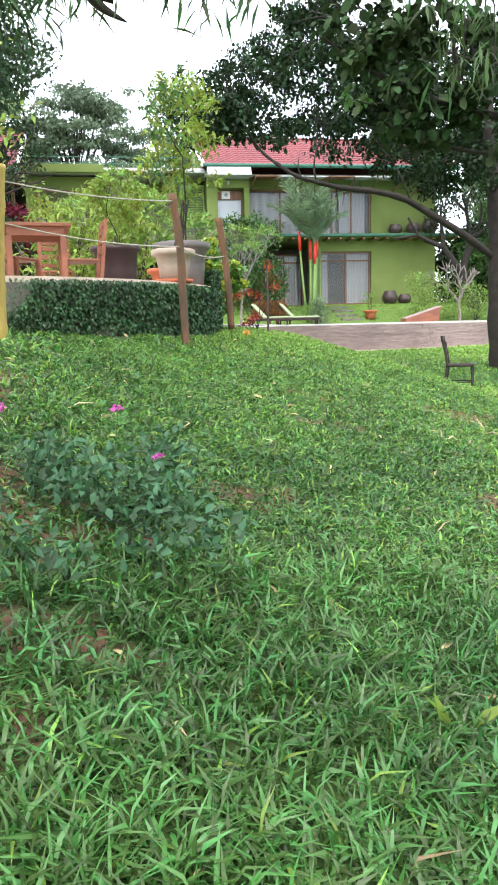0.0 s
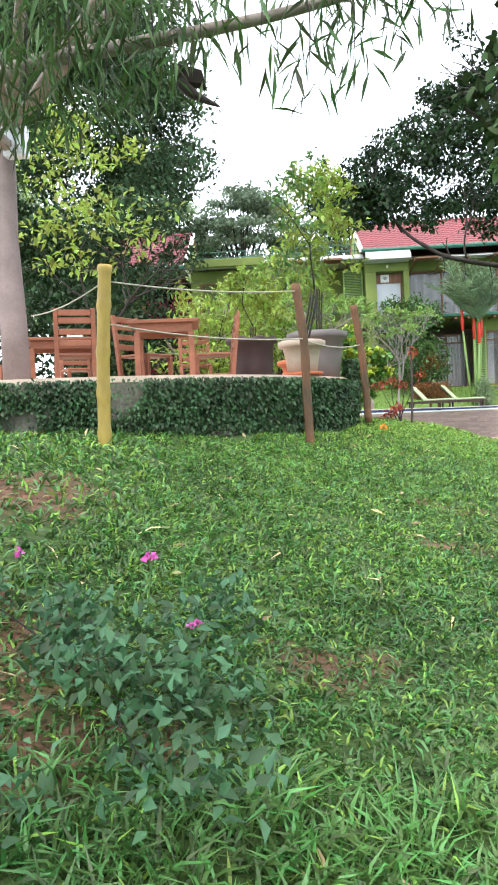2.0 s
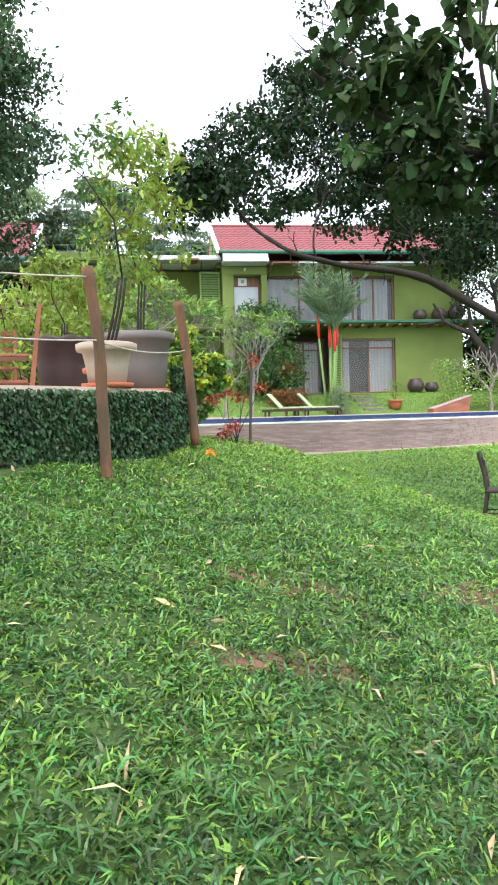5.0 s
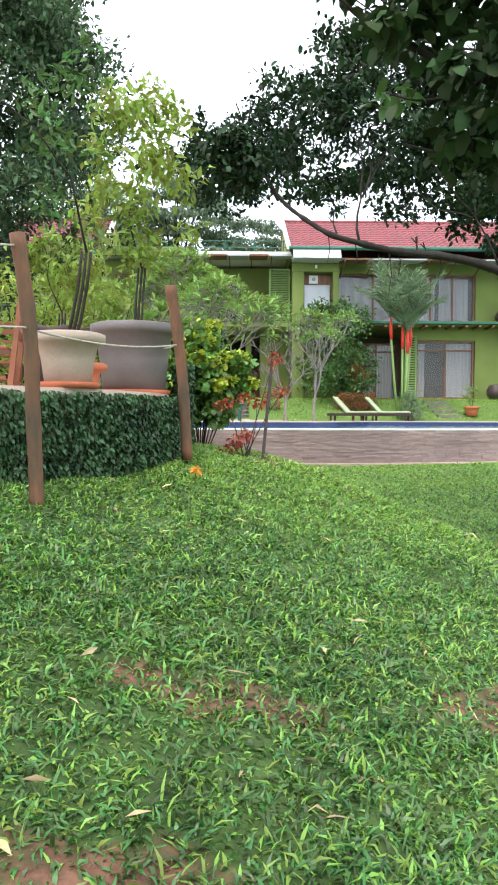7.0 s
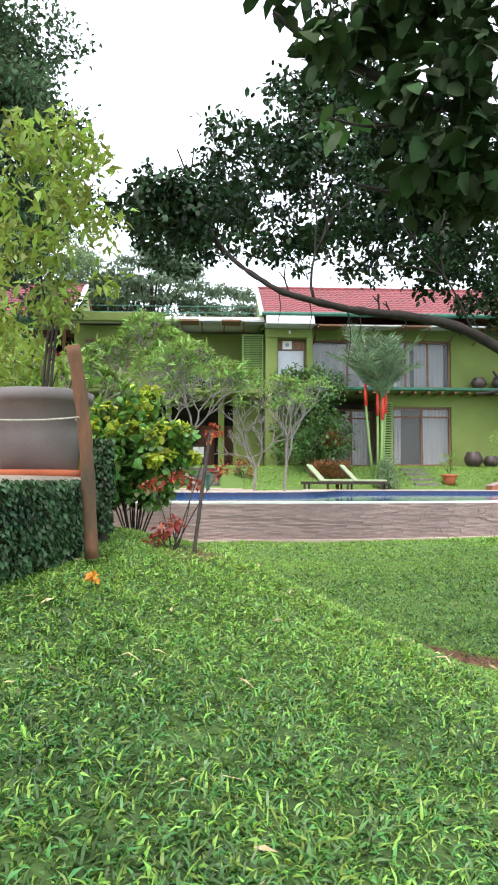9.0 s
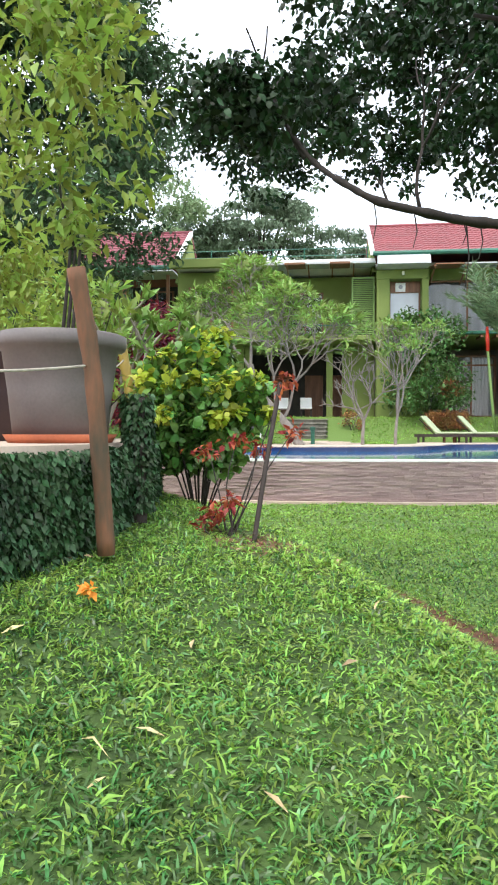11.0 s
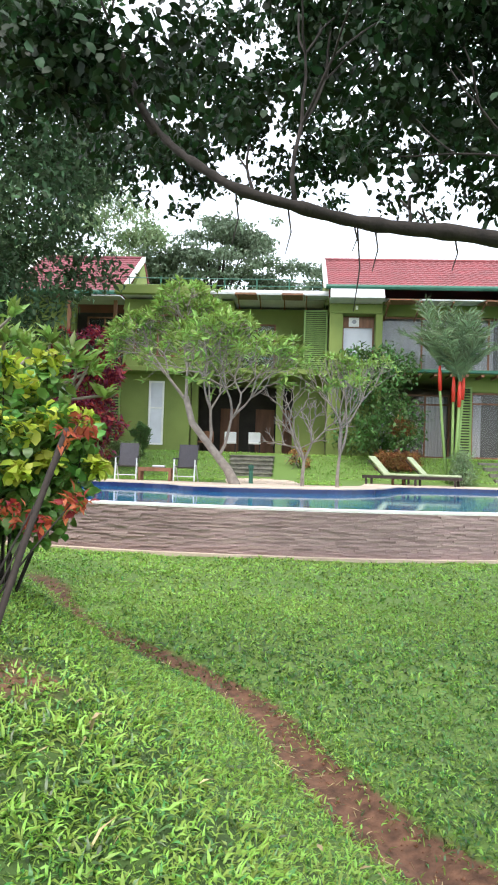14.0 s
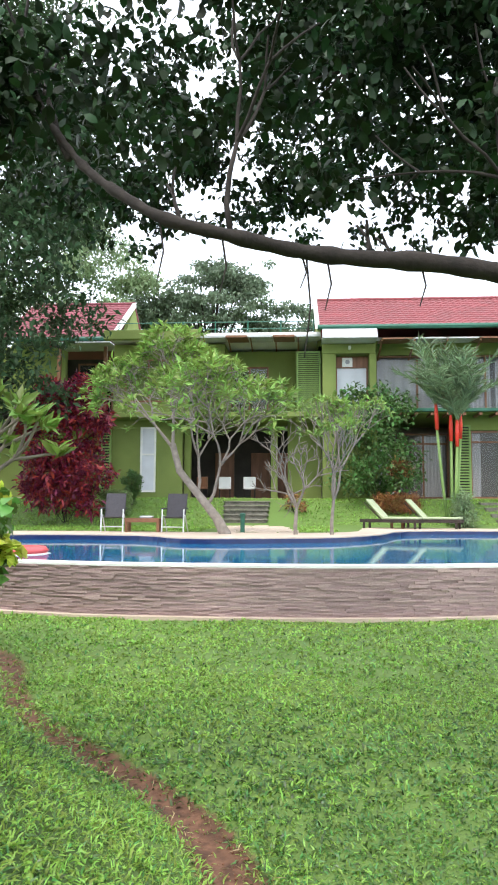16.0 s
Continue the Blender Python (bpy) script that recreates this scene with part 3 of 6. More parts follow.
def strip_wall(name, pts, thick, z0, z1, material, label, category="wall", inner=None):
    """An upright wall that follows a line of points, thickness to the left of its run."""
    b, n = Build(), len(pts)
    P = [Vector((p[0], p[1], 0)) for p in pts]
    for i, p in enumerate(P):
        d = (P[min(i + 1, n - 1)] - P[max(i - 1, 0)]).normalized()
        q = p + Vector((-d.y, d.x, 0)) * thick
        b.v += [(p.x, p.y, z0), (p.x, p.y, z1), (q.x, q.y, z1), (q.x, q.y, z0)]
    for i in range(n - 1):
        o = i * 4
        for a, c in ((0, 1), (1, 2), (2, 3), (3, 0)):
            b.f.append((o + a, o + 4 + a, o + 4 + c, o + c))
    b.f += [(0, 1, 2, 3), (n * 4 - 1, n * 4 - 2, n * 4 - 3, n * 4 - 4)]
    return solid(name, b, material, label, category)


# ---- pool ----
def curve(pts, n=60):
    """A smooth line through points."""
    P = np.array([pts[0], *pts, pts[-1]], float)
    out = []
    m = len(pts) - 1
    for t in np.linspace(0, m - 1e-6, n):
        i = int(t)
        u = t - i
        a, b, c, d = P[i], P[i + 1], P[i + 2], P[i + 3]
        out.append(0.5 * (2 * b + (c - a) * u + (2 * a - 5 * b + 4 * c - d) * u * u + (3 * b - a - 3 * c + d) * u ** 3))
    return [tuple(p) for p in out]


WALL_LINE = curve([(-6.2, 22.0), (-6.6, 20.0), (-5.6, 18.3), (-4.0, 17.35)], 14)[:-1] + [(float(x), float(pool_front(x))) for x in np.linspace(-4.0, 22, 70)]
RIM_Z, BASE_Z, WATER_Z, DECK_Z = -0.13, -0.89, -0.135, 0.0
pool_wall = strip_wall("pool_wall", WALL_LINE, 0.3, BASE_Z - 0.4, RIM_Z - 0.03, M["pool_stone"], "curved outer pool wall faced with pinkish brown slate strips", "pool wall")
def slate_facing():
    """Thin split-stone strips in uneven courses over the pool wall."""
    b, rr = Build(), random.Random(8)
    L = [Vector((x, y, 0)) for x, y in WALL_LINE]
    run = [0.0]
    for a, c in zip(L[:-1], L[1:]):
        run.append(run[-1] + (c - a).length)

    def at(s):
        k = max(0, min(len(L) - 2, int(np.searchsorted(run, s)) - 1))
        u = (s - run[k]) / (run[k + 1] - run[k])
        d = (L[k + 1] - L[k]).normalized()
        return L[k].lerp(L[k + 1], u), Vector((d.y, -d.x, 0))

    z = BASE_Z
    while z < RIM_Z - 0.05:
        h, s = rr.uniform(0.018, 0.028), rr.uniform(0, 0.2)
        while s < run[-1] - 0.5:
            w = rr.uniform(0.1, 0.32)
            (p, n), (q, m) = at(s), at(s + w - 0.002)
            o = rr.uniform(0.003, 0.042)
            zt = min(z + h - 0.005, RIM_Z - 0.035)
            b.add([p + n * o + Vector((0, 0, z)), q + m * o + Vector((0, 0, z)), q + m * o + Vector((0, 0, zt)), p + n * o + Vector((0, 0, zt)),
                   p + Vector((0, 0, z)), q + Vector((0, 0, z)), q + Vector((0, 0, zt)), p + Vector((0, 0, zt))],
                  [(0, 1, 2, 3), (4, 5, 1, 0), (3, 2, 6, 7), (1, 5, 6, 2), (4, 0, 3, 7)])
            s += w
        z += h
    ob = part("slate_strip", b, M["pool_stone"], pool_wall)
    return tagged(ob, "split slate facing strips", "", "", "stuff")


slate_facing()
rim = strip_wall("pool_rim", [(x, y - 0.03) for x, y in WALL_LINE], 0.34, RIM_Z - 0.03, RIM_Z + 0.005, M["white"], "pale stone rim along the pool edge", "pool rim")
base_kerb = strip_wall("pool_kerb", [(x, y - 0.16) for x, y in WALL_LINE], 0.16, BASE_Z - 0.4, BASE_Z + 0.05, M["paving"], "pale pink stone kerb at the foot of the pool wall", "kerb")

# far edge of the water, from the left end to the right
FAR_LINE = curve([(-6.0, 22.0), (-5.2, 23.1), (-3.6, 23.6), (-1.6, 23.3), (-0.75, 22.3), (0.2, 22.1), (1.6, 22.5), (3.0, 23.2), (4.2, 25.0), (5.0, 27.4), (6.3, 28.4), (9, 28.8), (14, 29.2), (22, 29.5)], 90)


make_ground()


def flat(name, outline, z, material, label, category, under=0.0):
    bm = bmesh.new()
    vs = [bm.verts.new((x, y, z)) for x, y in outline]
    f = bm.faces.new(vs)
    if f.normal.z < 0:
        f.normal_flip()
    if under:
        g = bmesh.ops.extrude_face_region(bm, geom=[f])
        for v in [e for e in g["geom"] if isinstance(e, bmesh.types.BMVert)]:
            v.co.z -= under
    bmesh.ops.triangulate(bm, faces=[f for f in bm.faces if len(f.verts) > 4])
    bmesh.ops.recalc_face_normals(bm, faces=bm.faces)
    me = bpy.data.meshes.new(name)
    bm.to_mesh(me)
    bm.free()
    me.materials.append(material)
    return tagged(new(name, me), label, category, "", "structure")


inner = [(x, y + 0.2) for x, y in WALL_LINE]
flat("water", inner + FAR_LINE[::-1], WATER_Z, M["water"], "still deep blue pool water with reflections", "water")
# tiled band, pale waterline and paved deck round the far side
strip_wall("pool_band", FAR_LINE, 0.25, -1.2, -0.03, M["blue_band"], "dark blue tile band along the pool edge", "pool tiles")
deck_back = curve([(-12, 21.0), (-8, 24.6), (-4, 25.6), (-1.5, 25.6), (0.2, 25.4), (2.2, 25.5), (3.6, 26.6), (4.0, 28.6), (4.6, 30.9), (8, 31.2), (14, 31.2), (22, 31.6)], 60)
flat("pool_deck", [(-12, 20.6), (-6.35, 20.6)] + [(x, y + 0.01) for x, y in FAR_LINE] + deck_back[::-1], DECK_Z, M["paving"], "sandy pink stone paving round the pool", "paving", 0.12)

# ---- terrace ----
TERRACE_Z = 0.27
TERRACE_LINE = curve([(-9, 5.4), (-6, 4.75), (-3.6, 4.6), (-2.2, 4.85), (-1.25, 5.35), (-0.5, 6.15), (-0.1, 7.0), (-0.12, 8.1), (-0.42, 9.9), (-1.2, 11.2), (-3.0, 12.2), (-9, 12.6)], 90)
strip_wall("terrace_wall", TERRACE_LINE, 0.3, -2.0, TERRACE_Z - 0.06, M["stone"], "curved stone retaining wall overgrown with ivy", "retaining wall")
flat("terrace_floor", TERRACE_LINE, TERRACE_Z, M["paving"], "paved terrace floor with a pale stone edge", "terrace", 0.055)



# ---- house ----
house = thing("house", "two-storey lime green resort house with red tiled roofs", "house", at=(0, 0, 0))


def hpart(name, b, m, label="", parent=None, smooth=False):
    return part(name, b, M[m], parent or house, label, smooth)


F = 35.8
GZ, SLAB, EAVE = 1.05, 4.4, 7.5
# right wing
hpart("wall", Build().box(11.75, 15.3, F, F + 0.3, 0.4, SLAB), "green_wall")
hpart("wall", Build().box(8.4, 11.75, F, F + 0.3, 3.8, SLAB), "green_wall")
hpart("wall", Build().box(8.4, 11.75, F, F + 0.3, 0.4, GZ), "green_wall")
hpart("wall", Build().box(8.4, 8.95, F, F + 0.3, GZ, 3.8), "green_wall")
hpart("wall", Build().box(11.75, 15.3, F, F + 0.3, SLAB + 0.2, EAVE), "green_wall")
hpart("wall", Build().box(5.1, 11.75, F, F + 0.3, 6.9, EAVE), "green_wall")
hpart("wall", Build().box(15.0, 15.3, F + 0.3, 44, 0.4, EAVE), "green_wall")
hpart("wall", Build().box(3.0, 15.3, 43.7, 44, 0.4, EAVE), "green_wall")
hpart("wall", Build().box(3.0, 15.0, 40.4, 40.6, 0.4, EAVE), "room", "dim plastered inner wall")
hpart("floor_slab", Build().box(3.0, 16.2, 34.95, 40.4, SLAB, SLAB + 0.2, 0.02), "green_wall")
hpart("roof_slab", Build().box(3.0, 15.3, F + 0.02, 43.6, EAVE, EAVE + 0.15), "white")
hpart("floor", Build().box(-12, 15.0, F + 0.02, 40.4, 0.6, GZ - 0.02), "paving")
for i, x in enumerate(np.arange(6.0, 16.2, 0.62)):
    hpart("joist", Build().box(x, x + 0.12, 34.75, F, SLAB - 0.1, SLAB - 0.003), "brown_wood")
hpart("pelmet", Build().box(5.6, 16.3, 34.7, 34.94, SLAB + 0.04, SLAB + 0.16, 0.01), "green_trim")


def roof(x0, x1, ye, ze, yr, zr, yb):
    """A tiled gable roof with courses, ridge, barge boards and a green gutter."""
    r = thing("roof", "red clay tiled gable roof with pale barge boards", "")
    r.parent = house
    n, b = 13, Build()
    for i in range(n):
        t0, t1 = i / n, (i + 1.12) / n
        y0, z0 = ye + (yr - ye) * t0, ze + (zr - ze) * t0 + 0.05
        y1, z1 = ye + (yr - ye) * min(t1, 1), ze + (zr - ze) * min(t1, 1) + 0.01
        m = int((x1 - x0) / 0.3)
        w = (x1 - x0) / m
        for k in range(m):
            xa = x0 + k * w
            mid = 0.035
            b.add([(xa, y0, z0), (xa + w / 2, y0, z0 + mid), (xa + w, y0, z0), (xa, y1, z1), (xa + w / 2, y1, z1 + mid), (xa + w, y1, z1),
                   (xa, y0, z0 - 0.04), (xa + w / 2, y0, z0 - 0.02), (xa + w, y0, z0 - 0.04)],
                  [(0, 1, 4, 3), (1, 2, 5, 4), (6, 7, 1, 0), (7, 8, 2, 1)])
    ob = part("tiling", b, M["roof"], r)
    tagged(ob, "rows of red clay roof tiles", "", "", "stuff")
    part("roof_back", Build().add([(x0, yr, zr), (x1, yr, zr), (x1, yb, ze), (x0, yb, ze), (x0, yr, zr - 0.15), (x1, yr, zr - 0.15), (x1, yb, ze - 0.15), (x0, yb, ze - 0.15)],
         [(0, 1, 2, 3), (7, 6, 5, 4), (2, 3, 7, 6), (0, 3, 7, 4), (1, 2, 6, 5)]), M["roof"], r)
    part("roof_soffit", Build().add([(x0, ye, ze - 0.12), (x1, ye, ze - 0.12), (x1, yr, zr - 0.12), (x0, yr, zr - 0.12)], [(0, 1, 2, 3)]), M["white"], r)
    part("ridge", Build().tube([(x0, yr, zr + 0.05), (x1, yr, zr + 0.05)], 0.09, 8), M["roof"], r)
    for x in (x0, x1):
        part("barge_board", Build().add([(x - 0.1, ye - 0.05, ze + 0.1), (x + 0.06, ye - 0.05, ze + 0.1), (x + 0.06, yr, zr + 0.12), (x - 0.1, yr, zr + 0.12),
             (x - 0.1, ye - 0.05, ze - 0.12), (x + 0.06, ye - 0.05, ze - 0.12), (x + 0.06, yr, zr - 0.12), (x - 0.1, yr, zr - 0.12)],
             [(0, 1, 2, 3), (7, 6, 5, 4), (4, 5, 1, 0), (5, 6, 2, 1), (6, 7, 3, 2), (7, 4, 0, 3)]), M["white"], r, "pale barge board")
    part("gutter", Build().tube([(x0, ye - 0.08, ze - 0.06), (x1, ye - 0.08, ze - 0.06)], 0.1, 8), M["green_trim"], r, "dark green gutter")
    for x in (x0 + 0.1, x1 - 0.1):
        part("gable_wall", Build().add([(x - 0.08, ye + 0.9, ze - 0.6), (x + 0.08, ye + 0.9, ze - 0.6), (x + 0.08, yr, zr - 0.16), (x - 0.08, yr, zr - 0.16), (x - 0.08, yb - 0.5, ze - 0.6), (x + 0.08, yb - 0.5, ze - 0.6)],
             [(0, 2, 3), (0, 1, 2), (0, 3, 4), (1, 5, 2), (3, 2, 5, 4)]), M["green_wall"], r)
    return r


roof(2.82, 15.9, 34.3, 7.78, 39.0, 10.1, 43.8)
roof(-11.5, -6.2, 37.4, 8.15, 41.6, 10.8, 45.8)


def louver(x0, x1, y, z0, z1, n):
    """A fixed shutter: frame and slats."""
    s = thing("shutter", "green slatted timber shutter", "")
    s.parent = house
    part("frame", Build().box(x0, x0 + 0.07, y, y + 0.08, z0, z1).box(x1 - 0.07, x1, y, y + 0.08, z0, z1).box(x0 + 0.07, x1 - 0.07, y, y + 0.08, z1 - 0.07, z1).box(x0 + 0.07, x1 - 0.07, y, y + 0.08, z0, z0 + 0.07), M["louver"], s)
    # a dark sheet in place of the shade seen between slats
    part("shade_sheet", Build().box(x0 + 0.07, x1 - 0.07, y + 0.082, y + 0.09, z0 + 0.07, z1 - 0.07), M["shade_dark"], s, "dark sheet painted as the shade behind the slats")
    me = Build().add([(x0 + 0.07, y + 0.01, -0.03), (x1 - 0.07, y + 0.01, -0.03), (x1 - 0.07, y + 0.07, 0.025), (x0 + 0.07, y + 0.07, 0.025),
                      (x0 + 0.07, y + 0.01, -0.018), (x1 - 0.07, y + 0.01, -0.018), (x1 - 0.07, y + 0.07, 0.037), (x0 + 0.07, y + 0.07, 0.037)],
                     [(3, 2, 1, 0), (4, 5, 6, 7), (0, 1, 5, 4), (2, 3, 7, 6)]).mesh("slat", M["louver"])
    for i in range(n):
        o = new("slat", me)
        o.parent = s
        o.location.z = z0 + 0.1 + (z1 - z0 - 0.2) * (i + 0.5) / n
    return s


def window(x0, x1, y, z0, z1, nx, label, transom=0.0, frame_m="brown_wood", glass=True, curtains=(), pane_m="glass"):
    """A framed window or sliding door with panes, and curtains behind them."""
    w = thing("window", label, "")
    w.parent = house
    t = 0.07
    b = Build().box(x0, x0 + t, y, y + 0.12, z0, z1).box(x1 - t, x1, y, y + 0.12, z0, z1).box(x0 + t, x1 - t, y, y + 0.12, z1 - t, z1).box(x0 + t, x1 - t, y, y + 0.12, z0, z0 + t)
    top = z1 - t
    if transom:
        b.box(x0 + t, x1 - t, y, y + 0.1, z1 - transom - t, z1 - transom)
    for i in range(1, nx):
        x = x0 + (x1 - x0) * i / nx
        b.box(x - t / 2, x + t / 2, y + 0.003, y + 0.09, z0 + t, z1 - t)
    part("window_frame", b, M[frame_m], w)
    for i in range(nx):
        xa, xb = x0 + (x1 - x0) * i / nx + 0.03, x0 + (x1 - x0) * (i + 1) / nx - 0.03
        p = part("pane", Build().box(xa, xb, y + 0.05, y + 0.062, z0 + 0.03, z1 - 0.03), M[pane_m], w)
        p.visible_shadow = False
    for a, c in curtains:
        b, n = Build(), 26
        for i in range(n + 1):
            x, yy = a + (c - a) * i / n, y + 0.28 + 0.05 * math.sin(i * 1.7) + 0.02 * math.sin(i * 4.1)
            b.v += [(x, yy, z0 + 0.06), (x, yy, z1 - 0.1)]
        b.f = [(i * 2, i * 2 + 2, i * 2 + 3, i * 2 + 1) for i in range(n)]
        part("curtain", b, M["curtain"], w, "pale full-length curtain", True)
    return w


window(8.98, 11.72, F + 0.08, GZ, 3.78, 2, "sliding glass door with brown frame and pale curtain", 0.42, curtains=((9.0, 9.45), (10.5, 11.7)))
window(5.2, 8.6, F + 0.08, SLAB + 0.22, 6.88, 2, "wide upper window with pale curtains", 0, curtains=((5.2, 8.6),))
window(8.6, 11.72, F + 0.08, SLAB + 0.22, 6.88, 3, "upper balcony door with pale curtains", 0, curtains=((8.7, 9.9), (10.1, 11.5)))
window(5.2, 8.38, 37.2, GZ, 3.8, 3, "shaded ground floor glass door with curtains", 0.4, curtains=((5.3, 6.0), (7.3, 8.3)))
louver(8.4, 8.97, F - 0.1, GZ, 4.0, 24)
# bay with frosted bathroom window
hpart("pillar", Build().box(3.02, 3.56, 34.9, 36.2, 0.4, 6.8, 0.015), "green_wall")
hpart("pillar", Build().box(4.88, 5.16, 34.9, 36.2, 0.4, 6.8, 0.015), "green_wall")
hpart("beam", Build().box(3.0, 5.14, 34.88, 36.2, 6.803, 7.2, 0.015), "green_wall")
hpart("bay_roof", Build().add([(3.0, 33.85, 7.24), (5.12, 33.85, 7.24), (5.12, 34.2, 7.68), (3.0, 34.2, 7.68), (3.0, 33.85, 7.205), (5.12, 33.85, 7.205), (5.12, 34.87, 7.205), (3.0, 34.87, 7.205)],
      [(0, 1, 2, 3), (7, 6, 5, 4), (4, 5, 1, 0), (5, 6, 2, 1), (6, 7, 3, 2), (7, 4, 0, 3)]), "grey_roof", "pale sheet roof over the bay")
bay = window(3.56, 4.88, 35.5, SLAB - 0.6, 6.8, 1, "frosted white bathroom window with brown transom", 0, pane_m="frosted")
part("transom_panel", Build().box(3.6, 4.84, 35.47, 35.53, 6.32, 6.76), M["brown_wood"], bay)
fan = part("vent_panel", Build().box(3.83, 4.25, 35.44, 35.465, 6.36, 6.74, 0.006), M["white"], bay, "white square fan panel")
part("fan", Build().tube([(4.05, 35.41, 6.56), (4.05, 35.438, 6.56)], 0.09, 16), M["steel"], fan)
hpart("wall", Build().box(3.56, 4.88, 35.5, 35.8, 0.4, SLAB - 0.6), "green_wall")
hpart("lamp", Build().box(4.05, 4.15, 34.8, 34.878, 6.95, 7.1, 0.01), "white", "small white wall lamp")
# middle wing
hpart("wall", Build().box(-5.7, -2.75, F, F + 0.3, 0.4, 4.25), "green_wall")
hpart("wall", Build().box(-5.7, -1.0, F, F + 0.3, 4.45, 7.45), "green_wall")
hpart("wall", Build().box(-1.0, 3.0, 37.4, 37.7, 4.45, 7.45), "green_wall")
hpart("wall", Build().box(-1.3, -1.0, F + 0.3, 37.4, 4.45, 7.45), "green_wall")
hpart("floor_slab", Build().box(-5.8, 3.0, 34.75, 40.4, 4.25, 4.45, 0.02), "green_wall")
hpart("roof_slab", Build().box(-5.75, 2.95, 34.9, 43.6, 7.56, 7.7), "white")
hpart("parapet", Build().box(-5.85, -1.9, 34.6, 34.88, 7.42, 7.8, 0.02), "green_wall")
# the passage's shade is painted on its back wall
hpart("wall", Build().box(-5.7, 3.0, 40.4, 40.7, 0.4, 7.45), "shade_dark", "back wall of the passage, painted dark as shade")
hpart("wall", Build().box(-5.7, -5.4, F + 0.3, 40.4, 0.4, 7.45), "green_wall")
hpart("wall", Build().box(1.6, 3.0, 36.6, 36.9, 0.4, 4.25), "green_wall")
hpart("balcony_rail", Build().box(-1.0, 2.0, 35.4, 35.44, 5.3, 5.35).box(-1.0, 2.0, 35.4, 35.44, 4.95, 4.98), "green_trim")
louver(1.98, 2.96, 35.55, 4.4, 7.05, 30)
louver(-6.15, -5.7, 35.6, GZ, 4.1, 24)
window(-4.5, -3.85, F - 0.06, 1.25, 3.95, 1, "tall narrow white framed window", 1.1, "white", pane_m="frosted")
window(-0.9, 0.75, 37.3, 4.6, 6.75, 2, "upper balcony window with pale curtains", 0, curtains=((-0.8, 0.1),))
window(-5.2, -3.2, F - 0.06, 5.0, 6.8, 2, "upper window with grey panes", 0)
for x0, x1, m in ((-1.85, -0.9, "grey_roof"), (-0.85, 0.0, "brown_wood"), (0.05, 1.0, "grey_roof"), (1.05, 1.9, "brown_wood"), (1.95, 2.95, "grey_roof")):
    hpart("awning", Build().add([(x0, 34.5, 7.5), (x1, 34.5, 7.5), (x1, 36.0, 7.62), (x0, 36.0, 7.62), (x0, 34.5, 7.42), (x1, 34.5, 7.42), (x1, 36.0, 7.54), (x0, 36.0, 7.54)],
          [(0, 1, 2, 3), (7, 6, 5, 4), (4, 5, 1, 0), (5, 6, 2, 1), (6, 7, 3, 2), (7, 4, 0, 3)]), m, "sheet awning panel")
    hpart("bracket", Build().tube([(x0 + 0.1, 35.8, 7.1), (x0 + 0.1, 34.6, 7.4)], 0.03, 6), "brown_wood")
for i, x in enumerate(np.arange(5.3, 15.0, 1.25)):
    m = "grey_roof" if i % 3 else "brown_wood"
    hpart("awning", Build().add([(x, 33.9, 7.2), (x + 1.15, 33.9, 7.2), (x + 1.15, 35.75, 7.42), (x, 35.75, 7.42), (x, 33.9, 7.15), (x + 1.15, 33.9, 7.15), (x + 1.15, 35.75, 7.37), (x, 35.75, 7.37)],
          [(0, 1, 2, 3), (7, 6, 5, 4), (4, 5, 1, 0), (5, 6, 2, 1), (6, 7, 3, 2), (7, 4, 0, 3)]), m, "sheet awning panel")
    hpart("bracket", Build().tube([(x, 35.8, 6.7), (x, 34.0, 7.12)], 0.04, 6), "brown_wood")
# left wing, set back
hpart("wall", Build().box(-12.5, -5.75, 38.6, 38.9, 0.4, 4.3), "green_wall")
hpart("wall", Build().box(-12.5, -8.7, 38.6, 38.9, 4.5, 8.0), "green_wall")
hpart("floor_slab", Build().box(-12.5, -5.8, 37.2, 41.5, 4.3, 4.5, 0.02), "green_wall")
# same painted shade at the back of the balcony
hpart("wall", Build().box(-12.5, -5.75, 41.5, 41.8, 0.4, 8.0), "shade_dark", "back wall of the balcony, painted dark as shade")
hpart("wall", Build().box(-12.8, -12.5, 37.2, 45.6, 0.4, 8.0), "green_wall")
hpart("post", Build().box(-6.6, -6.45, 37.4, 37.55, 4.5, 7.9), "brown_wood")
hpart("post", Build().box(-8.7, -8.55, 37.4, 37.55, 4.5, 7.9), "brown_wood")
window(-8.4, -6.7, 39.5, 4.6, 7.4, 2, "dark balcony door", 0)
hpart("awning", Build().box(-8.6, -6.1, 36.6, 38.4, 7.75, 7.8), "grey_roof", "sheet awning panel")
for x in (-1.9, -0.2, 1.0):
    hpart("door", Build().box(x, x + 0.9, 40.3, 40.39, GZ, 3.2, 0.01), "brown_wood", "brown timber door at the back of the passage")
for x in (-2.75, 0.9):
    hpart("column", Build().box(x, x + 0.28, 36.3, 36.58, 0.6, 4.25, 0.01), "green_wall")
for z in (7.95, 8.25, 8.55):
    hpart("roof_rail", Build().tube([(-5.8, 36.5, z), (2.9, 36.5, z)], 0.02, 5), "green_trim", "thin dark green wire rail")
for x in (-5.7, -4.3, -2.9, -1.5, -0.1, 1.3, 2.7):
    hpart("rail_post", Build().tube([(x, 36.5, 7.6), (x, 36.5, 8.6)], 0.028, 6), "green_trim")


